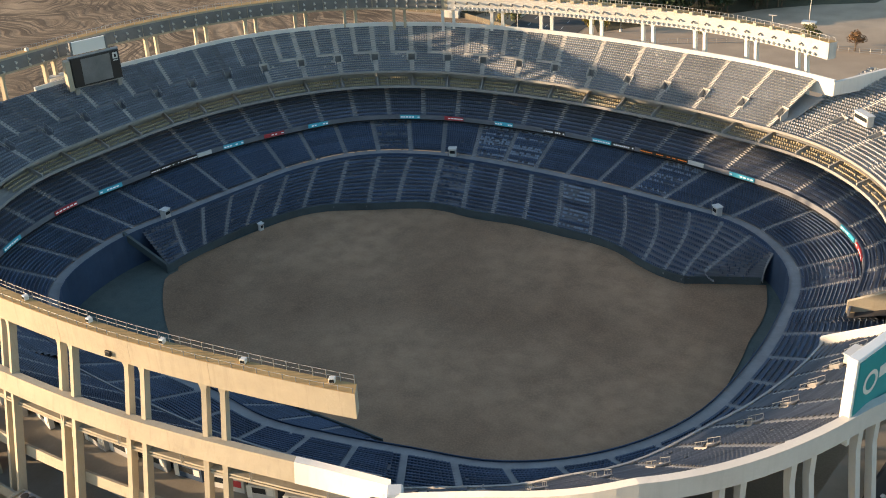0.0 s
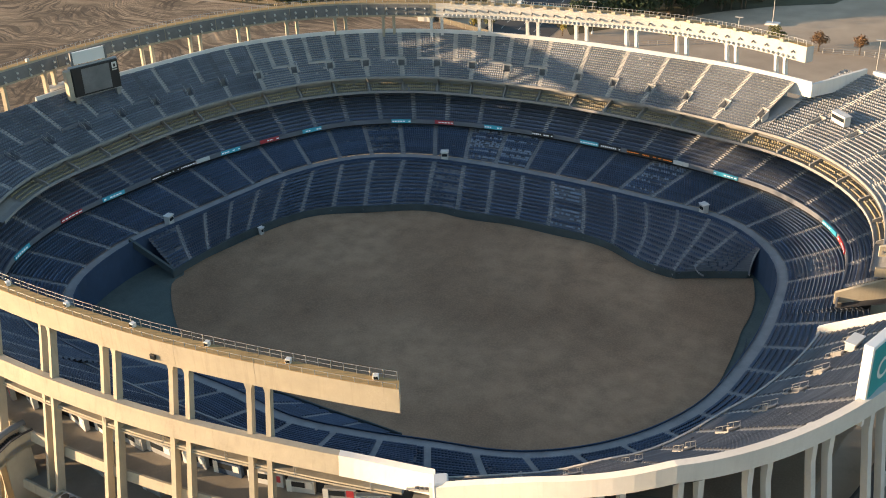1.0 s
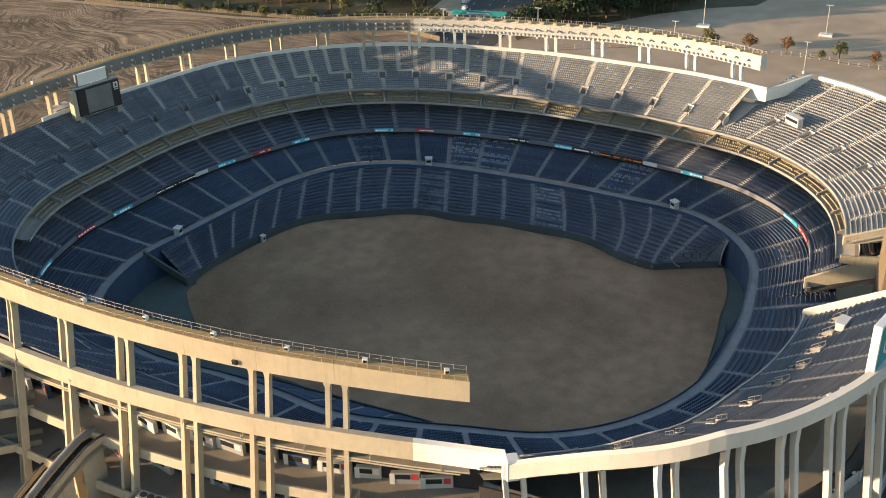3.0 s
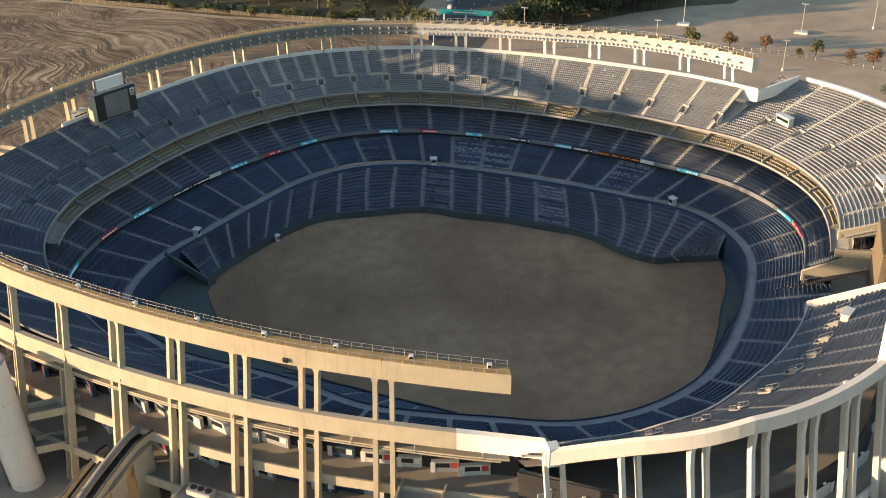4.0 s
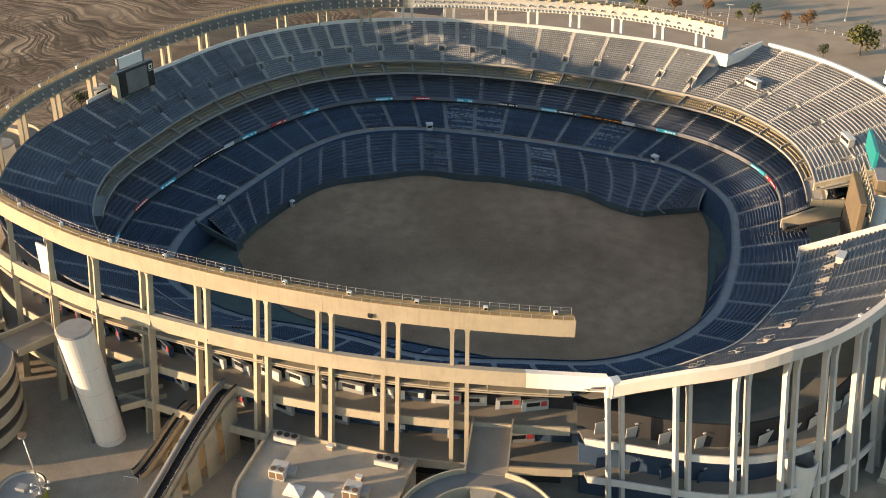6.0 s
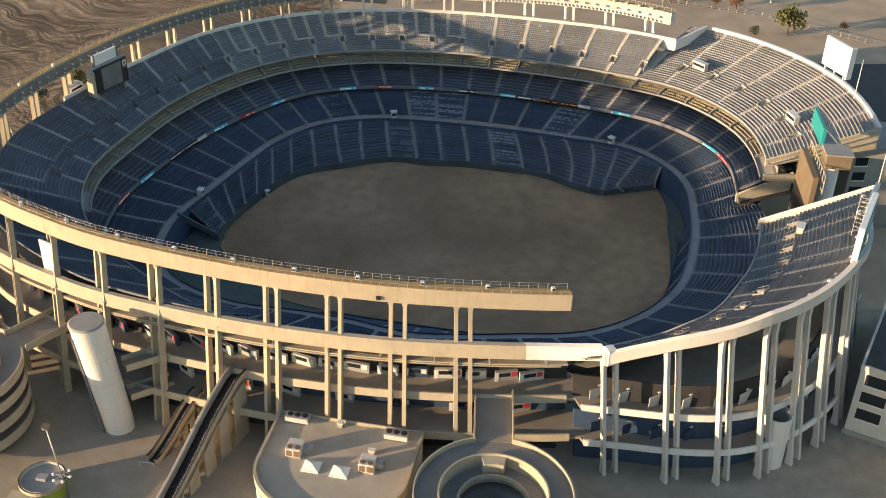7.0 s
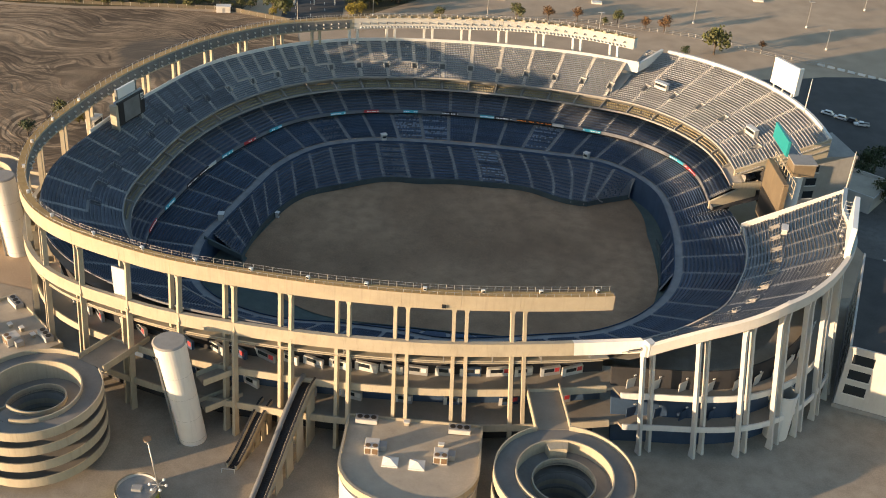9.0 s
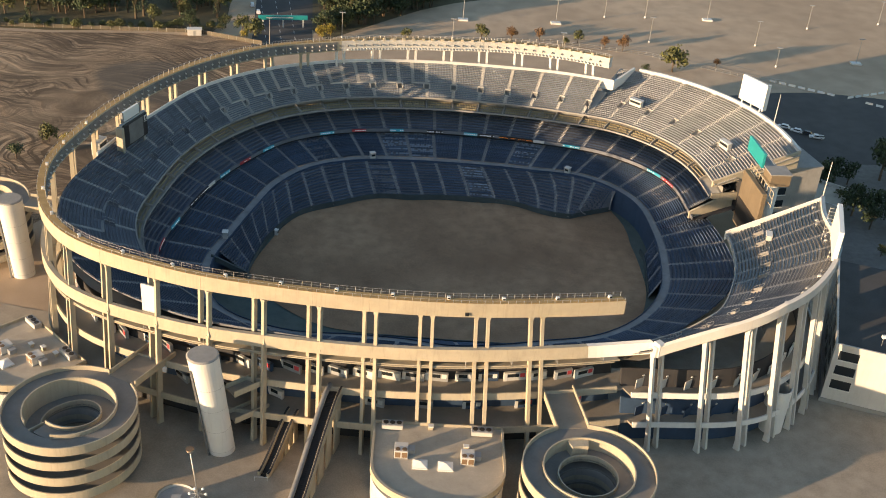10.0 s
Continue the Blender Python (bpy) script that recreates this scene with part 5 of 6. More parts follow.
# ---- escalators ----
def escalator(x0, y0, z0, x1, y1, z1, width, label, hood=False):
    """From the foot to the head: stepped flight between solid balustrades."""
    e = thing("escalator", label, "escalator", (x0, y0, z0))
    d = Vector((x1 - x0, y1 - y0, z1 - z0))
    flat = Vector((d.x, d.y, 0)).normalized()
    s = Vector((-flat.y, flat.x, 0))
    def at(f):
        """A level landing at the foot and at the head, and the incline between."""
        u = min(1.0, max(0.0, (f - 0.07) / 0.84))
        return Vector((d.x * f, d.y * f, d.z * (u + 0.05 * math.sin(2 * math.pi * u) * -0.6)))
    def bar(name, o0, o1, h0, h1, m, f0=0.0, f1=1.0, lab=""):
        n = max(1, int((f1 - f0) * 18))
        vs = [tuple(at(f0 + (f1 - f0) * i / n) + s * o + Vector((0, 0, h))) for i in range(n + 1) for o, h in ((o0, h0), (o1, h0), (o1, h1), (o0, h1))]
        fs = [(3, 2, 1, 0), (4 * n, 4 * n + 1, 4 * n + 2, 4 * n + 3)] + [(4 * k + i, 4 * k + (i + 1) % 4, 4 * k + 4 + (i + 1) % 4, 4 * k + 4 + i) for k in range(n) for i in range(4)]
        put(name, vs, fs, m, e, lab)
    w = width / 2
    bar("truss", -w, w, -1.1, -0.15, "grey_metal")
    for sgn in (-1, 1):
        lo, hi = (w - 0.6, w) if sgn > 0 else (-w, -w + 0.6)
        bar("balustrade", lo, hi, -1.4, 1.15, "cream")
        bar("handrail", lo + 0.1 if sgn > 0 else lo + 0.05, hi - 0.05 if sgn > 0 else hi - 0.1, 1.15, 1.27, "black", lab="black rubber handrail")
    n = int(d.length / 0.42)
    for i in range(n):
        bar("step", -w + 0.62, w - 0.62, -0.12, 0.10, "black", i / n, (i + 0.7) / n)
    if hood:
        bm = bmesh.new()
        k = 8
        rows = [[bm.verts.new(at(i / 18) + s * (w - 0.35 + 0.6 * math.cos(math.pi * j / k)) + Vector((0, 0, 1.0 + 0.65 * math.sin(math.pi * j / k)))) for j in range(k + 1)] for i in range(19)]
        for a, b in zip(rows, rows[1:]):
            for j in range(k):
                bm.faces.new((a[j], a[j + 1], b[j + 1], b[j]))
        part("round_casing", bm, "rack", e, "rounded dark steel casing", smooth=True)
    # side walls down to the ground with tall slots between the piers
    for o0, o1 in ((-w, -w + 0.3), (w - 0.3, w)):
        for f0, f1 in ((0.02, 0.30), (0.36, 0.46), (0.52, 0.62), (0.68, 0.78), (0.84, 0.97)):
            vs = [tuple(at(f) + s * o + Vector((0, 0, h))) for f in (f0, f1) for o, h in ((o0, -z0 - at(f).z), (o1, -z0 - at(f).z), (o1, -0.9), (o0, -0.9))]
            put("side_wall", vs, [(3, 2, 1, 0), (4, 5, 6, 7)] + [(i, (i + 1) % 4, (i + 1) % 4 + 4, i + 4) for i in range(4)], "cream", e)
    return e


e1 = escalator(-43.6, -90.0, 0.1, -38.2, -75.6, 7.0, 2.8, "short escalator between cream concrete walls")
for o in (-1.4, 1.4):
    tube("gate_post", (o - 0.4, -1.4, 0), (o - 0.4, -1.4, 1.1), 0.06, "white", e1, seg=6)
tube("gate_rail", (-1.8, -1.4, 1.1), (1.0, -1.4, 1.1), 0.06, "white", e1, seg=6)
escalator(-37.5, -108.5, 0.1, -28.6, -76.2, 14.6, 3.4, "long escalator with black steps between cream concrete walls", hood=True)


# ---- flat-roofed blocks on the plaza ----
def d_block(cx, cy, turn, width, straight, z, label, kit, seed):
    """A block with one straight back wall and a rounded front."""
    b = thing("service_block", label, "building", (cx, cy, 0), turn, "service blocks")
    w = width / 2
    outline = [(w, 0), (-w, 0), (-w, -straight)] + [(w * math.cos(t), -straight - 0.82 * w * math.sin(t)) for t in [math.pi - math.pi * i / 28 for i in range(1, 28)]] + [(w, -straight)]
    n = len(outline)
    def prism(name, scale, z0, z1, m, cap=True):
        c = (0, -straight * 0.6)
        vs = [((x - c[0]) * scale + c[0], (y - c[1]) * scale + c[1], zz) for zz in (z0, z1) for x, y in outline]
        fs = [(i, (i + 1) % n, (i + 1) % n + n, i + n) for i in range(n)]
        if cap:
            fs += [tuple(range(n, 2 * n)), tuple(range(n))[::-1]]
        return put(name, vs, fs, m, b)
    def wall_ring(name, z0, z1, s0, s1, m):
        c = (0, -straight * 0.6)
        vs = [((x - c[0]) * s + c[0], (y - c[1]) * s + c[1], zz) for zz, s in ((z0, s1), (z1, s1), (z1, s0), (z0, s0)) for x, y in outline]
        fs = [(j * n + i, j * n + (i + 1) % n, ((j + 1) % 4) * n + (i + 1) % n, ((j + 1) % 4) * n + i) for j in range(4) for i in range(n)]
        return put(name, vs, fs, m, b)
    prism("wall", 0.985, 0, z - 2.6, "plaster")
    prism("window_band", 0.955, z - 2.6, z - 1.4, "glass")
    prism("roof", 0.985, z - 1.4, z - 0.5, "roof")
    wall_ring("parapet", z - 1.5, z + 0.25, 0.965, 1.0, "cream")
    for k, (x, y, sx, sy) in enumerate(kit["units"]):
        u = thing("roof_unit", "beige rooftop air conditioner with two round brown fans", "air conditioner", spot_in(b, x, y, z - 0.5), turn, "roof units")
        box("casing", -sx / 2, sx / 2, -sy / 2, sy / 2, 0.15, 2.1, "plaster", u, bevel=0.06)
        box("duct", sx / 2, sx / 2 + 1.5, -0.2, sy / 2, 0.15, 1.5, "grey_metal", u, bevel=0.05)
        box("curb", -sx / 2 - 0.1, sx / 2 + 0.1, -sy / 2 - 0.1, sy / 2 + 0.1, 0, 0.16, "concrete", u)
        for i in (-1, 1):
            part("fan", tube_data((i * sx / 4, -sy / 4, 2.1), (i * sx / 4, -sy / 4, 2.22), 0.55, seg=14), "brown", u)
            box("grille", i * sx / 4 - sx / 5, i * sx / 4 + sx / 5, -sy / 2 - 0.04, -sy / 2, 0.4, 1.8, "brown", u)
    for x, y in kit["skylights"]:
        s = thing("skylight", "white pyramid skylight on the flat roof", "skylight", spot_in(b, x, y, z - 0.5), turn, "skylights")
        bm = box_data(-1.7, 1.7, -1.5, 1.5, 0, 0.35)
        part("curb", bm, "white", s)
        put("dome", [(-1.6, -1.4, 0.35), (1.6, -1.4, 0.35), (1.6, 1.4, 0.35), (-1.6, 1.4, 0.35), (0, 0, 1.15)], [(0, 1, 4), (1, 2, 4), (2, 3, 4), (3, 0, 4), (3, 2, 1, 0)], "sky_glass", s)
    for x, y in kit["condensers"]:
        c = thing("condenser", "grey condenser with a row of fans at the roof's edge", "condenser", spot_in(b, x, y, z - 0.5), turn, "condensers")
        box("casing", -2.4, 2.4, -1.0, 1.0, 0.2, 1.5, "grey_metal", c, bevel=0.05)
        box("louvre", -2.3, 2.3, -1.06, -1.0, 0.3, 1.3, "plaster", c)
        for i in range(3):
            part("fan", tube_data((-1.5 + 1.5 * i, 0, 1.5), (-1.5 + 1.5 * i, 0, 1.65), 0.6, seg=14), "black", c)
    for x, y in kit["vents"]:
        v = thing("roof_vent", "small cream roof vent", "vent", spot_in(b, x, y, z - 0.5), turn, "roof vents")
        box("body", -0.5, 0.5, -0.4, 0.4, 0, 0.9, "cream", v, bevel=0.05)
        box("cowl", -0.65, 0.65, -0.55, 0.55, 0.9, 1.15, "white", v, bevel=0.04)
    return b


def spot_in(b, x, y, z):
    p = b.matrix_basis @ Vector((x, y, z))
    return (p.x, p.y, z)


d_block(-4.8, -80.4, -2.0, 29.6, 14.0, 9.0, "pale rounded service block with a flat gravel roof",
        {"units": [(-8.2, -10.4, 3.0, 3.2), (6.4, -11.4, 3.0, 3.2)], "skylights": [(-4.0, -13.6), (1.6, -13.8)], "condensers": [(-10.5, -1.6), (9.8, -2.2)], "vents": [(-1.8, -1.4), (6.2, -7.6)]}, 3)
d_block(-97.4, -52.6, -46.0, 26.0, 12.0, 9.0, "pale rounded service block with a flat gravel roof at the corner",
        {"units": [(-3.5, -12.0, 3.0, 3.2), (5.0, -8.6, 3.0, 3.2)], "skylights": [(-7.0, -15.5), (1.5, -14.5)], "condensers": [(-9.0, -1.6), (8.0, -1.8)], "vents": [(2.0, -5.0), (-1.0, -6.5), (6.0, -4.0)]}, 4)


# ---- plaza lamp and round kiosk ----
def plaza_lamp():
    l = thing("plaza_lamp", "tall plaza lamp post with a round dish and cluster of globes", "street lamp", (-55.4, -102.0, 0.1))
    tube("pole", (0, 0, 0), (-1.6, 0, 17.3), 0.18, "metal", l, r1=0.12)
    part("dish", tube_data((-1.6, 0, 17.3), (-1.6, 0, 17.8), 0.75, 0.6, 18), "metal", l, smooth=True)
    part("dish_rim", tube_data((-1.6, 0, 17.75), (-1.6, 0, 17.9), 0.85, seg=18), "brown", l)
    for i in range(6):
        a = 60 * i
        p = spot(a, 1.7, 5.6)
        tube("arm", (-0.5, 0, 5.6), (p[0] - 0.5, p[1], p[2]), 0.05, "white", l, seg=6)
        bm = bmesh.new()
        bmesh.ops.create_icosphere(bm, subdivisions=2, radius=0.33)
        bmesh.ops.translate(bm, verts=bm.verts, vec=(p[0] - 0.5, p[1], p[2]))
        part("globe", bm, "sky_glass", l, smooth=True)


plaza_lamp()


def round_kiosk():
    k = thing("round_kiosk", "lime green round kiosk with a drum roof on the plaza", "kiosk", (-60.6, -101.2, 0.1))
    part("drum", tube_data((0, 0, 0), (0, 0, 2.8), 4.2, seg=32), "lime", k)
    part("roof_ring", tube_data((0, 0, 2.8), (0, 0, 3.6), 4.5, seg=32, caps=False), "cream", k)
    part("roof_floor", tube_data((0, 0, 2.75), (0, 0, 2.95), 4.4, seg=32), "concrete", k)
    part("inner_ring", tube_data((0, 0, 2.95), (0, 0, 3.62), 4.1, seg=32, caps=False), "plaster", k)
    box("roof_unit", -1.0, 1.0, -0.8, 0.8, 2.95, 3.8, "grey_metal", k, bevel=0.05)
    box("annex", -4.5, 1.0, -8.2, -3.4, 0, 2.4, "lime", k, bevel=0.05)
    box("annex_roof", -4.6, 1.1, -8.3, -3.3, 2.4, 2.6, "cream", k)


round_kiosk()


# ---- outlying blocks on the right ----
def side_ramp_building():
    b = thing("ramp_building", "pale concrete ramp building with dark openings and a dark roof deck", "building", (95.2, -54.4, 0), -20)
    box("body", 0, 60, 0, 46, 0, 17.0, "plaster", b)
    for i in range(3):
        box("opening", 1.3, 6.2, -0.05, 0.2, 13.6 - i * 4.4, 16.2 - i * 4.4, "glass", b)
        box("ledge", 1.1, 6.4, -0.2, 0.0, 13.3 - i * 4.4, 13.6 - i * 4.4, "white", b)
        for k in range(4):
            box("side_opening", -0.05, 0.2, 3.0 + 9 * k, 9.0 + 9 * k, 13.6 - i * 4.4, 16.2 - i * 4.4, "glass", b)
    box("base", -0.3, 60.2, -0.3, 46.2, 0, 1.2, "concrete", b)
    box("parapet", -0.15, 0.35, -0.15, 46, 17.0, 18.2, "plaster", b)
    box("parapet", 0.35, 60, -0.15, 0.35, 17.0, 18.15, "plaster", b)
    box("deck", 0.35, 60, 0.35, 46, 17.0, 17.2, "asphalt", b, "dark roof deck")
    box("divider", 14.0, 14.5, 10, 46, 17.2, 18.6, "plaster", b)
    box("ramp_wall", 30.0, 30.5, 0.35, 46, 17.2, 18.8, "plaster", b)
    p = thing("roof_lamp", "small roof lamp on a post", "lamp", spot_in(b, 11.0, 5.0, 17.2), 0)
    tube("post", (0, 0, 0), (0, 0, 2.4), 0.1, "metal", p, seg=6)
    box("head", -0.5, 0.5, -0.4, 0.4, 2.4, 3.2, "sky_glass", p, bevel=0.05)


side_ramp_building()


def tower_block():
    b = thing("stair_block", "pale concrete stair block with four dark windows behind the scoreboard", "building", (105.0, 32.0, 0), 13)
    box("body", 0, 16, 0, 16, 0, 23.4, "concrete", b, bevel=0.1)
    box("parapet", -0.2, 16.2, -0.2, 16.2, 23.4, 24.4, "concrete", b)
    for i in range(4):
        box("window", 1.0, 4.4, -0.06, 0.1, 19.4 - 4.4 * i, 21.8 - 4.4 * i, "glass", b)
        box("sill", 0.8, 4.6, -0.25, 0.0, 19.1 - 4.4 * i, 19.4 - 4.4 * i, "white", b)
    r = thing("low_block", "low grey service block with walled ramps", "building", (128.0, 58.0, 0), -38)
    box("body", -12, 12, -8, 8, 0, 5, "plaster", r, bevel=0.08)
    box("roof", -11.6, 11.6, -7.6, 7.6, 5, 5.15, "roof", r)
    box("parapet", -12.2, 12.2, -8.2, -7.8, 5, 6.2, "plaster", r)
    box("parapet", -12.2, 12.2, 7.8, 8.2, 5, 6.2, "plaster", r)
    box("ramp_wall", -20, -12, 1, 1.5, 0, 4, "plaster", r)
    box("ramp_wall", -20, -12, 6, 6.5, 0, 4, "plaster", r)


tower_block()


# ---- parking lot: lamps, barriers, cars ----
def lot_lamp(x, y, h, island):
    l = thing("parking_lamp", "tall grey parking lot lamp post" + (" on a white concrete island" if island else ""), "street lamp", (x, y, 0), 0, "parking lamps")
    tube("pole", (0, 0, 0), (0, 0, h), 0.17, "metal", l, r1=0.1, seg=8)
    box("head", -1.3, 1.3, -0.25, 0.25, h, h + 0.3, "grey_metal", l)
    if island:
        box("island", -2.4, 2.4, -1.6, 1.6, 0, 0.8, "white", l, bevel=0.1)
    else:
        part("footing", tube_data((0, 0, 0), (0, 0, 0.9), 0.45, seg=10), "white", l)


for x, y, h, isl in ((198, 201, 12, 1), (155, 218, 12, 0), (157, 191, 9, 0), (61, 233, 11.5, 1), (16, 230, 11, 1), (-40, 196, 11.5, 0), (10, 204, 9, 0), (58, 188, 11, 0), (103, 214, 12, 0), (87, 247, 12, 0), (140, 252, 12, 1), (190, 248, 12, 0), (232, 262, 12, 0), (-70, 176, 14, 0), (250, 205, 12, 1), (108, 250, 12, 0)):
    lot_lamp(x, y, h, isl)


def barriers(points, n):
    for i in range(n):
        f = i / max(1, n - 1)
        (x0, y0), (x1, y1) = points
        x, y = x0 + (x1 - x0) * f, y0 + (y1 - y0) * f
        b = thing("road_barrier", "white concrete road barrier on the asphalt", "barrier", (x, y, 0.0), at_angle(x1 - x0, y1 - y0), "road barriers")
        bm = box_data(-1.5, 1.5, -0.3, 0.3, 0, 0.85)
        for v in bm.verts:
            if v.co.z > 0.5:
                v.co.y *= 0.45
        part("body", bm, "white", b)
        box("foot", -1.5, 1.5, -0.4, 0.4, 0, 0.18, "white", b)


barriers([(150, 172), (172, 160)], 7)
barriers([(180, 158), (225, 178)], 12)
barriers([(186, 152), (212, 136)], 8)


def car(x, y, turn, paint, truck=False):
    c = thing("parked_car", ("white pickup truck" if truck else "white van" if paint == "car_white" else "dark saloon car") + " parked on the asphalt", "car", (x, y, 0.07), turn, "parked cars")
    L, Wd = (5.7, 2.0) if truck else (4.8, 1.85)
    body = box_data(-L / 2, L / 2, -Wd / 2, Wd / 2, 0.35, 1.0, 0.12)
    part("body", body, paint, c)
    cab = box_data(-0.7 if truck else -1.9, 1.3, -Wd / 2 + 0.08, Wd / 2 - 0.08, 1.0, 1.75 if truck else 1.7)
    for v in cab.verts:
        if v.co.z > 1.5:
            v.co.x = v.co.x * 0.72
            v.co.y *= 0.85
    part("cab", cab, paint, c)
    glass = box_data(-0.6 if truck else -1.7, 1.2, -Wd / 2 + 0.06, Wd / 2 - 0.06, 1.12, 1.55)
    for v in glass.verts:
        if v.co.z > 1.4:
            v.co.x *= 0.85
            v.co.y *= 0.92
    part("window", glass, "glass", c)
    if truck:
        box("load_bed", -L / 2 + 0.12, -0.85, -Wd / 2 + 0.15, Wd / 2 - 0.15, 0.98, 1.02, "black", c)
        for s in (-1, 1):
            box("bed_side", -L / 2, -0.75, s * Wd / 2 - 0.07 if s > 0 else -Wd / 2, s * Wd / 2 if s > 0 else -Wd / 2 + 0.07, 1.0, 1.3, paint, c)
    for wx in (-L * 0.31, L * 0.31):
        for s in (-1, 1):
            w = part("wheel", tube_data((wx, s * (Wd / 2 - 0.2), 0.36), (wx, s * (Wd / 2 + 0.02), 0.36), 0.36, seg=14), "black", c)
            part("rim", tube_data((wx, s * (Wd / 2 + 0.0), 0.36), (wx, s * (Wd / 2 + 0.03), 0.36), 0.2, seg=10), "metal", w)
    for s in (-1, 1):
        box("headlight", L / 2 - 0.04, L / 2 + 0.02, s * 0.65 - 0.2, s * 0.65 + 0.2, 0.68, 0.88, "sky_glass", c)
        box("tail_light", -L / 2 - 0.02, -L / 2 + 0.04, s * 0.7 - 0.15, s * 0.7 + 0.15, 0.68, 0.9, "red", c)


car(139.5, 121.5, 150, "car_white")
car(143.5, 118.0, 150, "car_white")
car(147.0, 116.0, 150, "car_dark")
car(150.0, 113.0, 170, "car_white", True)
car(-84, 232, 100, "car_white")
car(-80, 222, 100, "car_white")
car(-90, 262, 100, "car_dark")


def gate_sign():
    g = thing("road_gantry", "long teal sign gantry across the approach road", "sign", (-67.0, 205.0, 0), 8)
    box("board", -11, 11, -0.4, 0.4, 3.6, 5.6, "teal", g, bevel=0.05)
    box("bar", -5, 4.5, -0.46, -0.4, 4.4, 4.9, "white", g)
    for x in (-9, 0, 9):
        box("post", x - 0.3, x + 0.3, -0.3, 0.3, 0, 3.7, "white", g)
    def wall(p, q, h):
        (x0, y0), (x1, y1) = p, q
        w = thing("lot_fence", "long grey-green fence along the graded lot", "fence", (x0, y0, 0), at_angle(x1 - x0, y1 - y0), "fences")
        n = max(2, int(math.hypot(x1 - x0, y1 - y0) / 4))
        for i in range(n):
            box("panel", 4.0 * i + 0.05, 4.0 * i + 3.95, -0.06, 0.06, 0.1, h, "fence_mesh", w)
            tube("post", (4.0 * i, 0, 0), (4.0 * i, 0, h + 0.15), 0.08, "metal", w, seg=6)
    wall((-240, 182), (-104, 191), 1.8)
    wall((-104, 191), (-72, 180), 2.0)
    s = thing("site_hut", "small pale site hut beside the fence", "hut", (-104, 189, 0.05), 8)
    box("body", -3, 3, -1.6, 1.6, 0, 2.6, "plaster", s, bevel=0.05)
    box("roof", -3.2, 3.2, -1.8, 1.8, 2.6, 2.8, "white", s)
    box("door", -0.5, 0.5, -1.66, -1.58, 0, 2.05, "grey_metal", s)


gate_sign()


# ---- trees ----
def tree_mesh(height, spread, leaf, seed, tall=False):
    """Trunk and limbs, and a crown of many small leaf clumps with gaps."""
    rnd = random.Random(seed)
    wood = [tube_data((0, 0, 0), (0.1, 0, height * 0.45), 0.035 * height, 0.02 * height, 7)]
    tips = []
    for i in range(7):
        a = 2 * math.pi * (i / 7 + rnd.random() * 0.1)
        z = height * rnd.uniform(0.25, 0.5)
        tip = (spread * 0.6 * math.cos(a) * rnd.uniform(.6, 1.1), spread * 0.6 * math.sin(a) * rnd.uniform(.6, 1.1), z + height * rnd.uniform(0.15, 0.4))
        wood.append(tube_data((0, 0, z), tip, 0.014 * height, 0.005 * height, 5))
        tips.append(tip)
    wm = bpy.data.meshes.new("trunk")
    b = joined(*wood)
    b.to_mesh(wm)
    b.free()
    wm.materials.append(M["bark"])
    vs, fs = [], []
    lobes = [(t[0], t[1], t[2], spread * rnd.uniform(0.35, 0.6)) for t in tips] + [(0, 0, height * 0.78, spread * 0.55)]
    if tall:
        lobes = [(rnd.uniform(-.2, .2) * spread, rnd.uniform(-.2, .2) * spread, height * f, spread * (1.05 - f) * 0.8) for f in (0.25, 0.4, 0.55, 0.7, 0.82, 0.92)]
    for cx, cy, cz, r in lobes:
        for _ in range(70):
            d = Vector((rnd.gauss(0, 1), rnd.gauss(0, 1), rnd.gauss(0, 0.8))).normalized() * r * rnd.uniform(0.45, 1.08)
            c = Vector((cx, cy, cz)) + d
            s = rnd.uniform(0.05, 0.11) * spread
            n = (d + Vector((rnd.gauss(0, .5), rnd.gauss(0, .5), rnd.gauss(0, .5))) * r).normalized()
            u = n.orthogonal().normalized()
            v = n.cross(u)
            k = len(vs)
            for i in range(5):
                t = 2 * math.pi * i / 5
                q = c + (u * math.cos(t) + v * math.sin(t)) * s * rnd.uniform(0.7, 1.2) + n * s * 0.25 * rnd.uniform(-1, 1)
                vs.append(tuple(q))
            fs.append(tuple(range(k, k + 5)))
    cm = bpy.data.meshes.new("crown")
    cm.from_pydata(vs, [], fs)
    cm.materials.append(M[leaf])
    return wm, cm


KINDS = {"olive": tree_mesh(8, 3.6, "leaf_olive", 1), "dark": tree_mesh(11, 5.0, "leaf_dark", 2), "yellow": tree_mesh(7, 3.4, "leaf_yellow", 3),
         "rust": tree_mesh(6, 2.4, "leaf_rust", 4), "cypress": tree_mesh(14, 3.2, "leaf_dark", 5, True), "wide": tree_mesh(10, 6.0, "leaf_olive", 6)}
TREE_WORDS = {"olive": "young olive-leaved tree", "dark": "dense dark green tree", "yellow": "tree with yellowing leaves",
              "rust": "small tree with rust brown leaves", "cypress": "tall slim dark conifer", "wide": "broad olive tree"}


def tree(kind, x, y, size, rnd, place, group):
    t = thing("tree", TREE_WORDS[kind] + " " + place, "tree", (x, y, 0), rnd.uniform(0, 360), group)
    t.scale = (size, size, size * rnd.uniform(0.9, 1.15))
    wm, cm = KINDS[kind]
    for nm, me in (("trunk", wm), ("crown", cm)):
        o = new(nm, me)
        o.parent = t


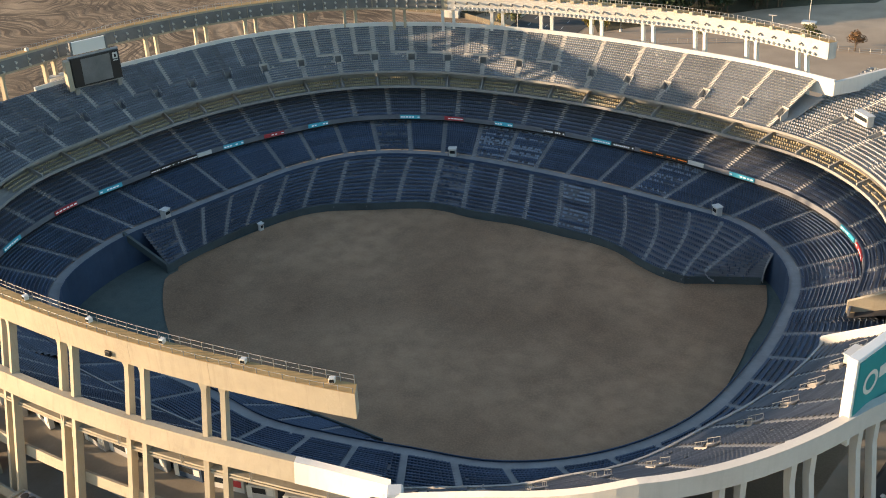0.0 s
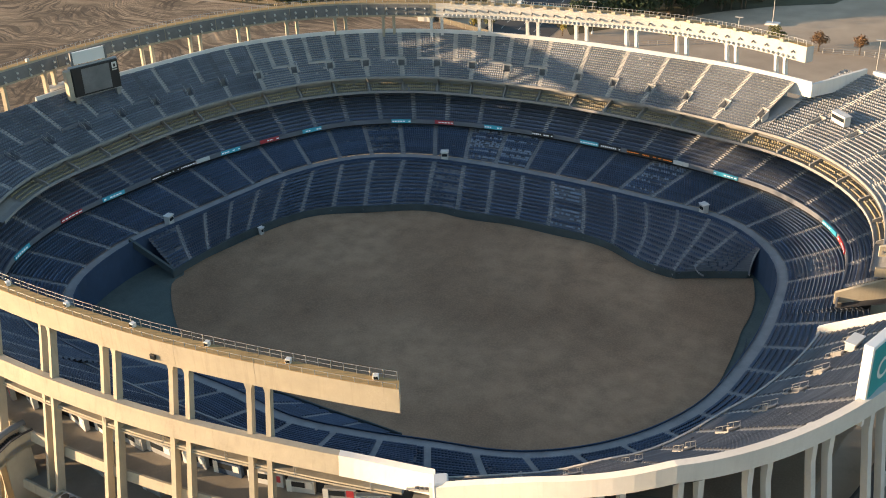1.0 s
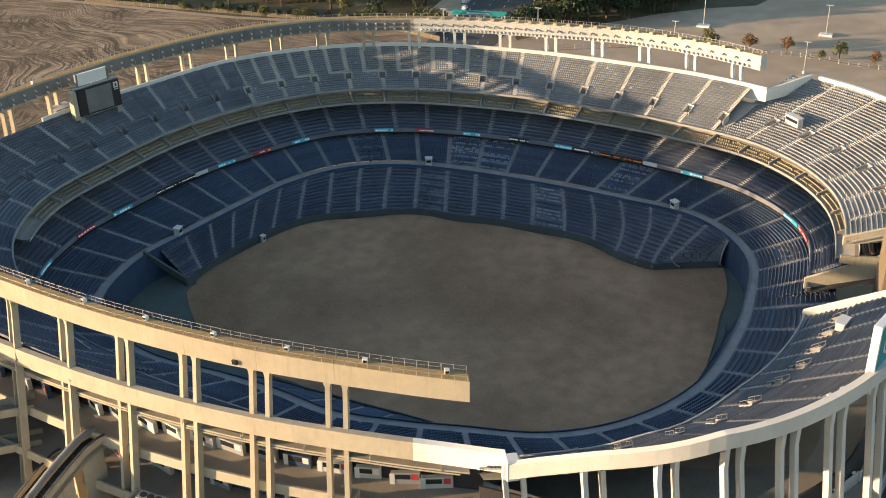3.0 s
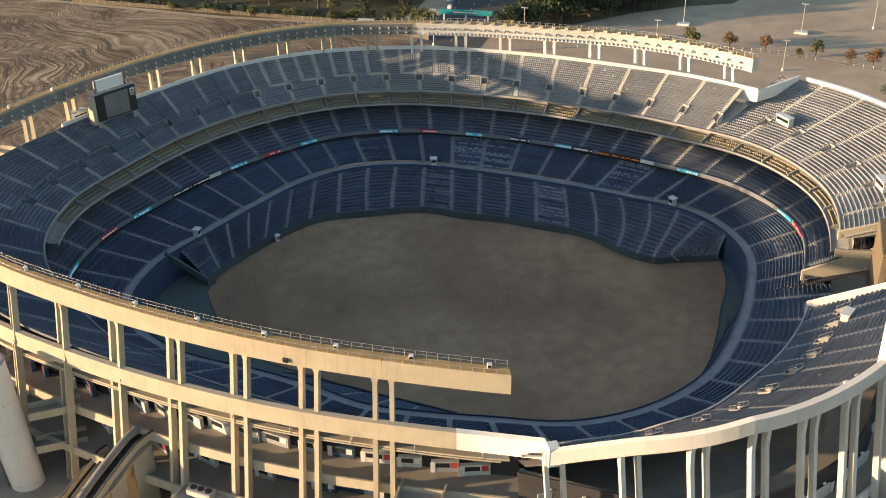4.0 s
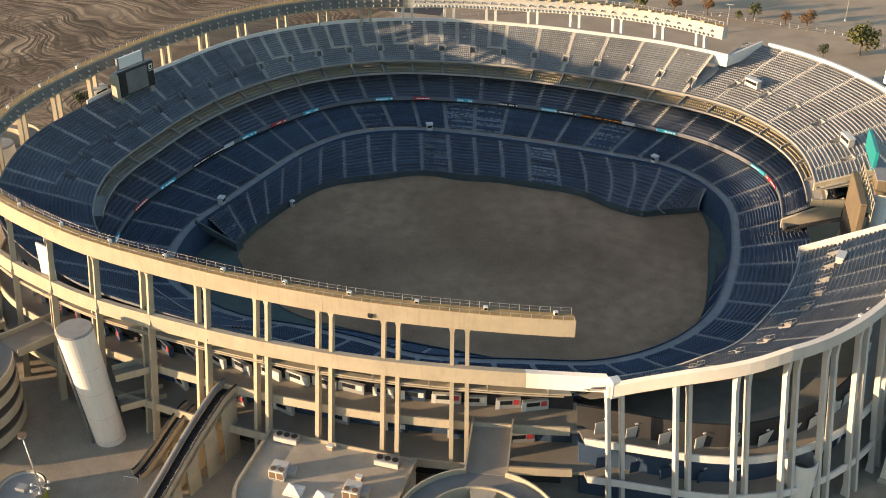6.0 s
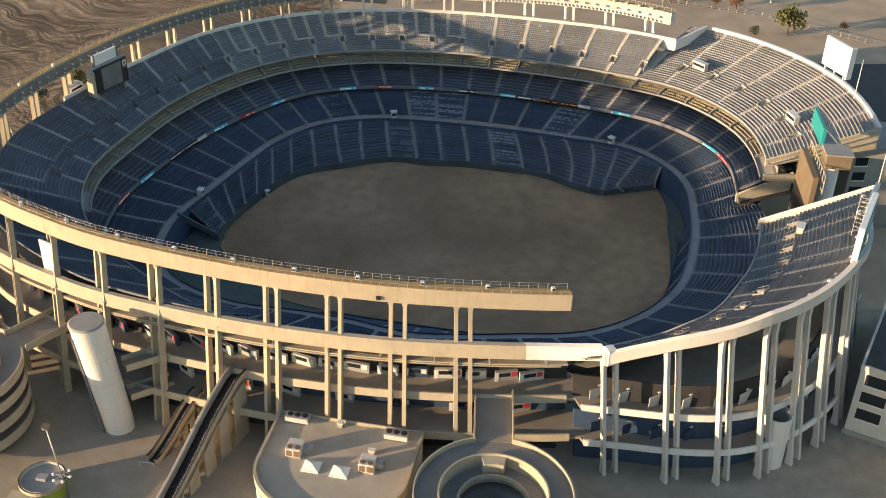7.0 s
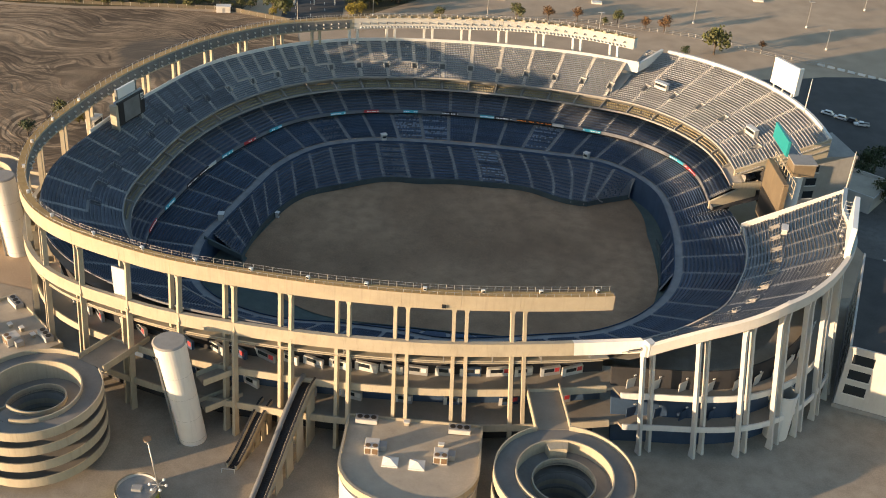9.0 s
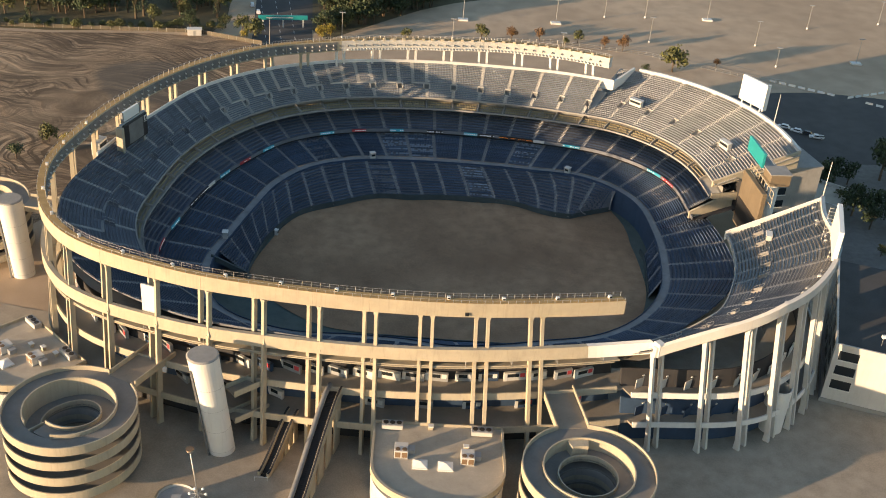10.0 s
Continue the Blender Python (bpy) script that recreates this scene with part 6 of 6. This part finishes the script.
def picnic_ground():
    for x, y, turn in ((146, 66, -30), (150, 63, -30), (148, 58, -30), (157, 64, -35), (138, 62, -40), (140, 58, -40), (158, 55, -20)):
        b = thing("picnic_bench", "pale concrete bench on the paved picnic ground", "bench", (x, y, 0.1), turn, "picnic benches")
        box("seat", -2.2, 2.2, -0.35, 0.35, 0.55, 0.75, "white", b)
        for u in (-1.7, 1.7):
            box("leg", u - 0.2, u + 0.2, -0.25, 0.25, 0, 0.55, "concrete", b)
    for p, q in (((124, 30), (131, 60)), ((128, 14), (150, 6)), ((131, 60), (134, 80)), ((150, 6), (168, 22))):
        d = math.hypot(q[0] - p[0], q[1] - p[1])
        w = thing("low_wall", "low pale concrete wall beside the picnic ground", "wall", (p[0], p[1], 0), at_angle(q[0] - p[0], q[1] - p[1]), "low walls")
        box("body", 0, d, -0.2, 0.2, 0, 1.5, "plaster", w)
        box("coping", -0.1, d + 0.1, -0.3, 0.3, 1.5, 1.62, "white", w)


picnic_ground()


def chain_fence(points):
    f = thing("chain_fence", "long low chain-link fence along the parking lot", "fence", group="fences")
    for (x0, y0), (x1, y1) in zip(points, points[1:]):
        n = int(math.hypot(x1 - x0, y1 - y0) / 3.2)
        for i in range(n):
            x, y = x0 + (x1 - x0) * i / n, y0 + (y1 - y0) * i / n
            tube("post", (x, y, 0), (x, y, 1.9), 0.07, "metal", f, seg=5)
        for z in (0.3, 1.0, 1.8):
            tube("rail", (x0, y0, z), (x1, y1, z), 0.05, "metal", f, seg=5)


chain_fence([(-46, 176), (3, 200), (55, 205), (98, 196), (135, 176), (154, 170)])
rt = random.Random(31)
for kind, x, y, s in (("olive", -11, 199, 0.75), ("olive", 23, 203, 1.0), ("rust", 37, 205, 1.3), ("rust", 50, 206, 1.1), ("olive", 68, 207, 0.8), ("rust", 80, 203, 1.0), ("rust", 88, 200, 1.3),
                      ("wide", 106, 177, 1.05), ("rust", 128, 186, 0.8), ("dark", 93, 172, 0.45), ("olive", 62, 204, 0.5)):
    tree(kind, x, y, s, rt, "standing in the parking lot", "parking lot trees")
for kind, x, y, s in (("dark", 162, 78, 1.35), ("dark", 165, 84, 1.1), ("dark", 138, 71, 0.95), ("dark", 143, 74, 0.85), ("dark", 136, 66, 0.8), ("dark", 148, 73, 0.75), ("dark", 141, 49, 1.0), ("dark", 146, 46, 1.05),
                      ("dark", 151, 42, 0.9), ("dark", 144, 40, 0.85), ("dark", 156, 38, 0.8), ("wide", 139, 54, 0.7), ("dark", 133, 92, 0.35), ("rust", 128, 97, 0.7), ("dark", 149, 62, 0.35), ("dark", 154, 57, 0.3), ("olive", 141, 22, 0.6), ("dark", 172, 60, 0.6), ("wide", 182, 74, 0.7)):
    tree(kind, x, y, s, rt, "beside the ring road", "roadside trees")
for kind, x, y, s in (("yellow", -49, 190, 0.95), ("yellow", -45, 196, 0.8), ("olive", -84, 195, 1.1), ("wide", -78, 190, 0.8), ("olive", -92, 200, 0.9), ("yellow", -82, 186, 0.6), ("yellow", -128, 70, 0.7), ("dark", -142, 60, 0.6), ("wide", -135, 74, 0.6)):
    tree(kind, x, y, s, rt, "beside the approach road", "approach trees")
for i in range(110):
    f = i / 109
    kind = rt.choice(("dark", "dark", "cypress", "cypress", "wide", "olive"))
    tree(kind, -97 - 150 * rt.random(), 194 + 50 * rt.random() + 6 * (i % 3), rt.uniform(0.8, 1.4), rt, "in the belt behind the lot", "tree belt")
for i in range(95):
    x = -50 + 60 * rt.random()
    kind = rt.choice(("dark", "dark", "dark", "cypress", "wide"))
    tree(kind, x, 190 + 1.1 * (x + 50) + 55 * rt.random(), rt.uniform(0.7, 1.3), rt, "in the wood by the lot", "parkside wood")
for i in range(2):
    tree(rt.choice(("dark", "cypress", "wide")), -330 + 330 * rt.random(), 250 + 190 * rt.random(), rt.uniform(0.9, 1.6), rt, "in the far woods", "far trees")
for i in range(30):
    tree(rt.choice(("olive", "rust", "yellow")), 110 + 260 * rt.random(), 306 + 0.1 * i + 26 * rt.random(), rt.uniform(0.5, 0.9), rt, "at the lot's far edge", "far edge shrubs")

for i in range(46):
    f = i / 45
    tree(rt.choice(("dark", "olive", "wide")), -250 + 155 * f + rt.uniform(-2, 2), (183 if f < 0.45 else 183 + 10 * (f - 0.45) / 0.55) + rt.uniform(1, 5), rt.uniform(0.28, 0.5), rt, "along the lot's fence", "fence shrubs")
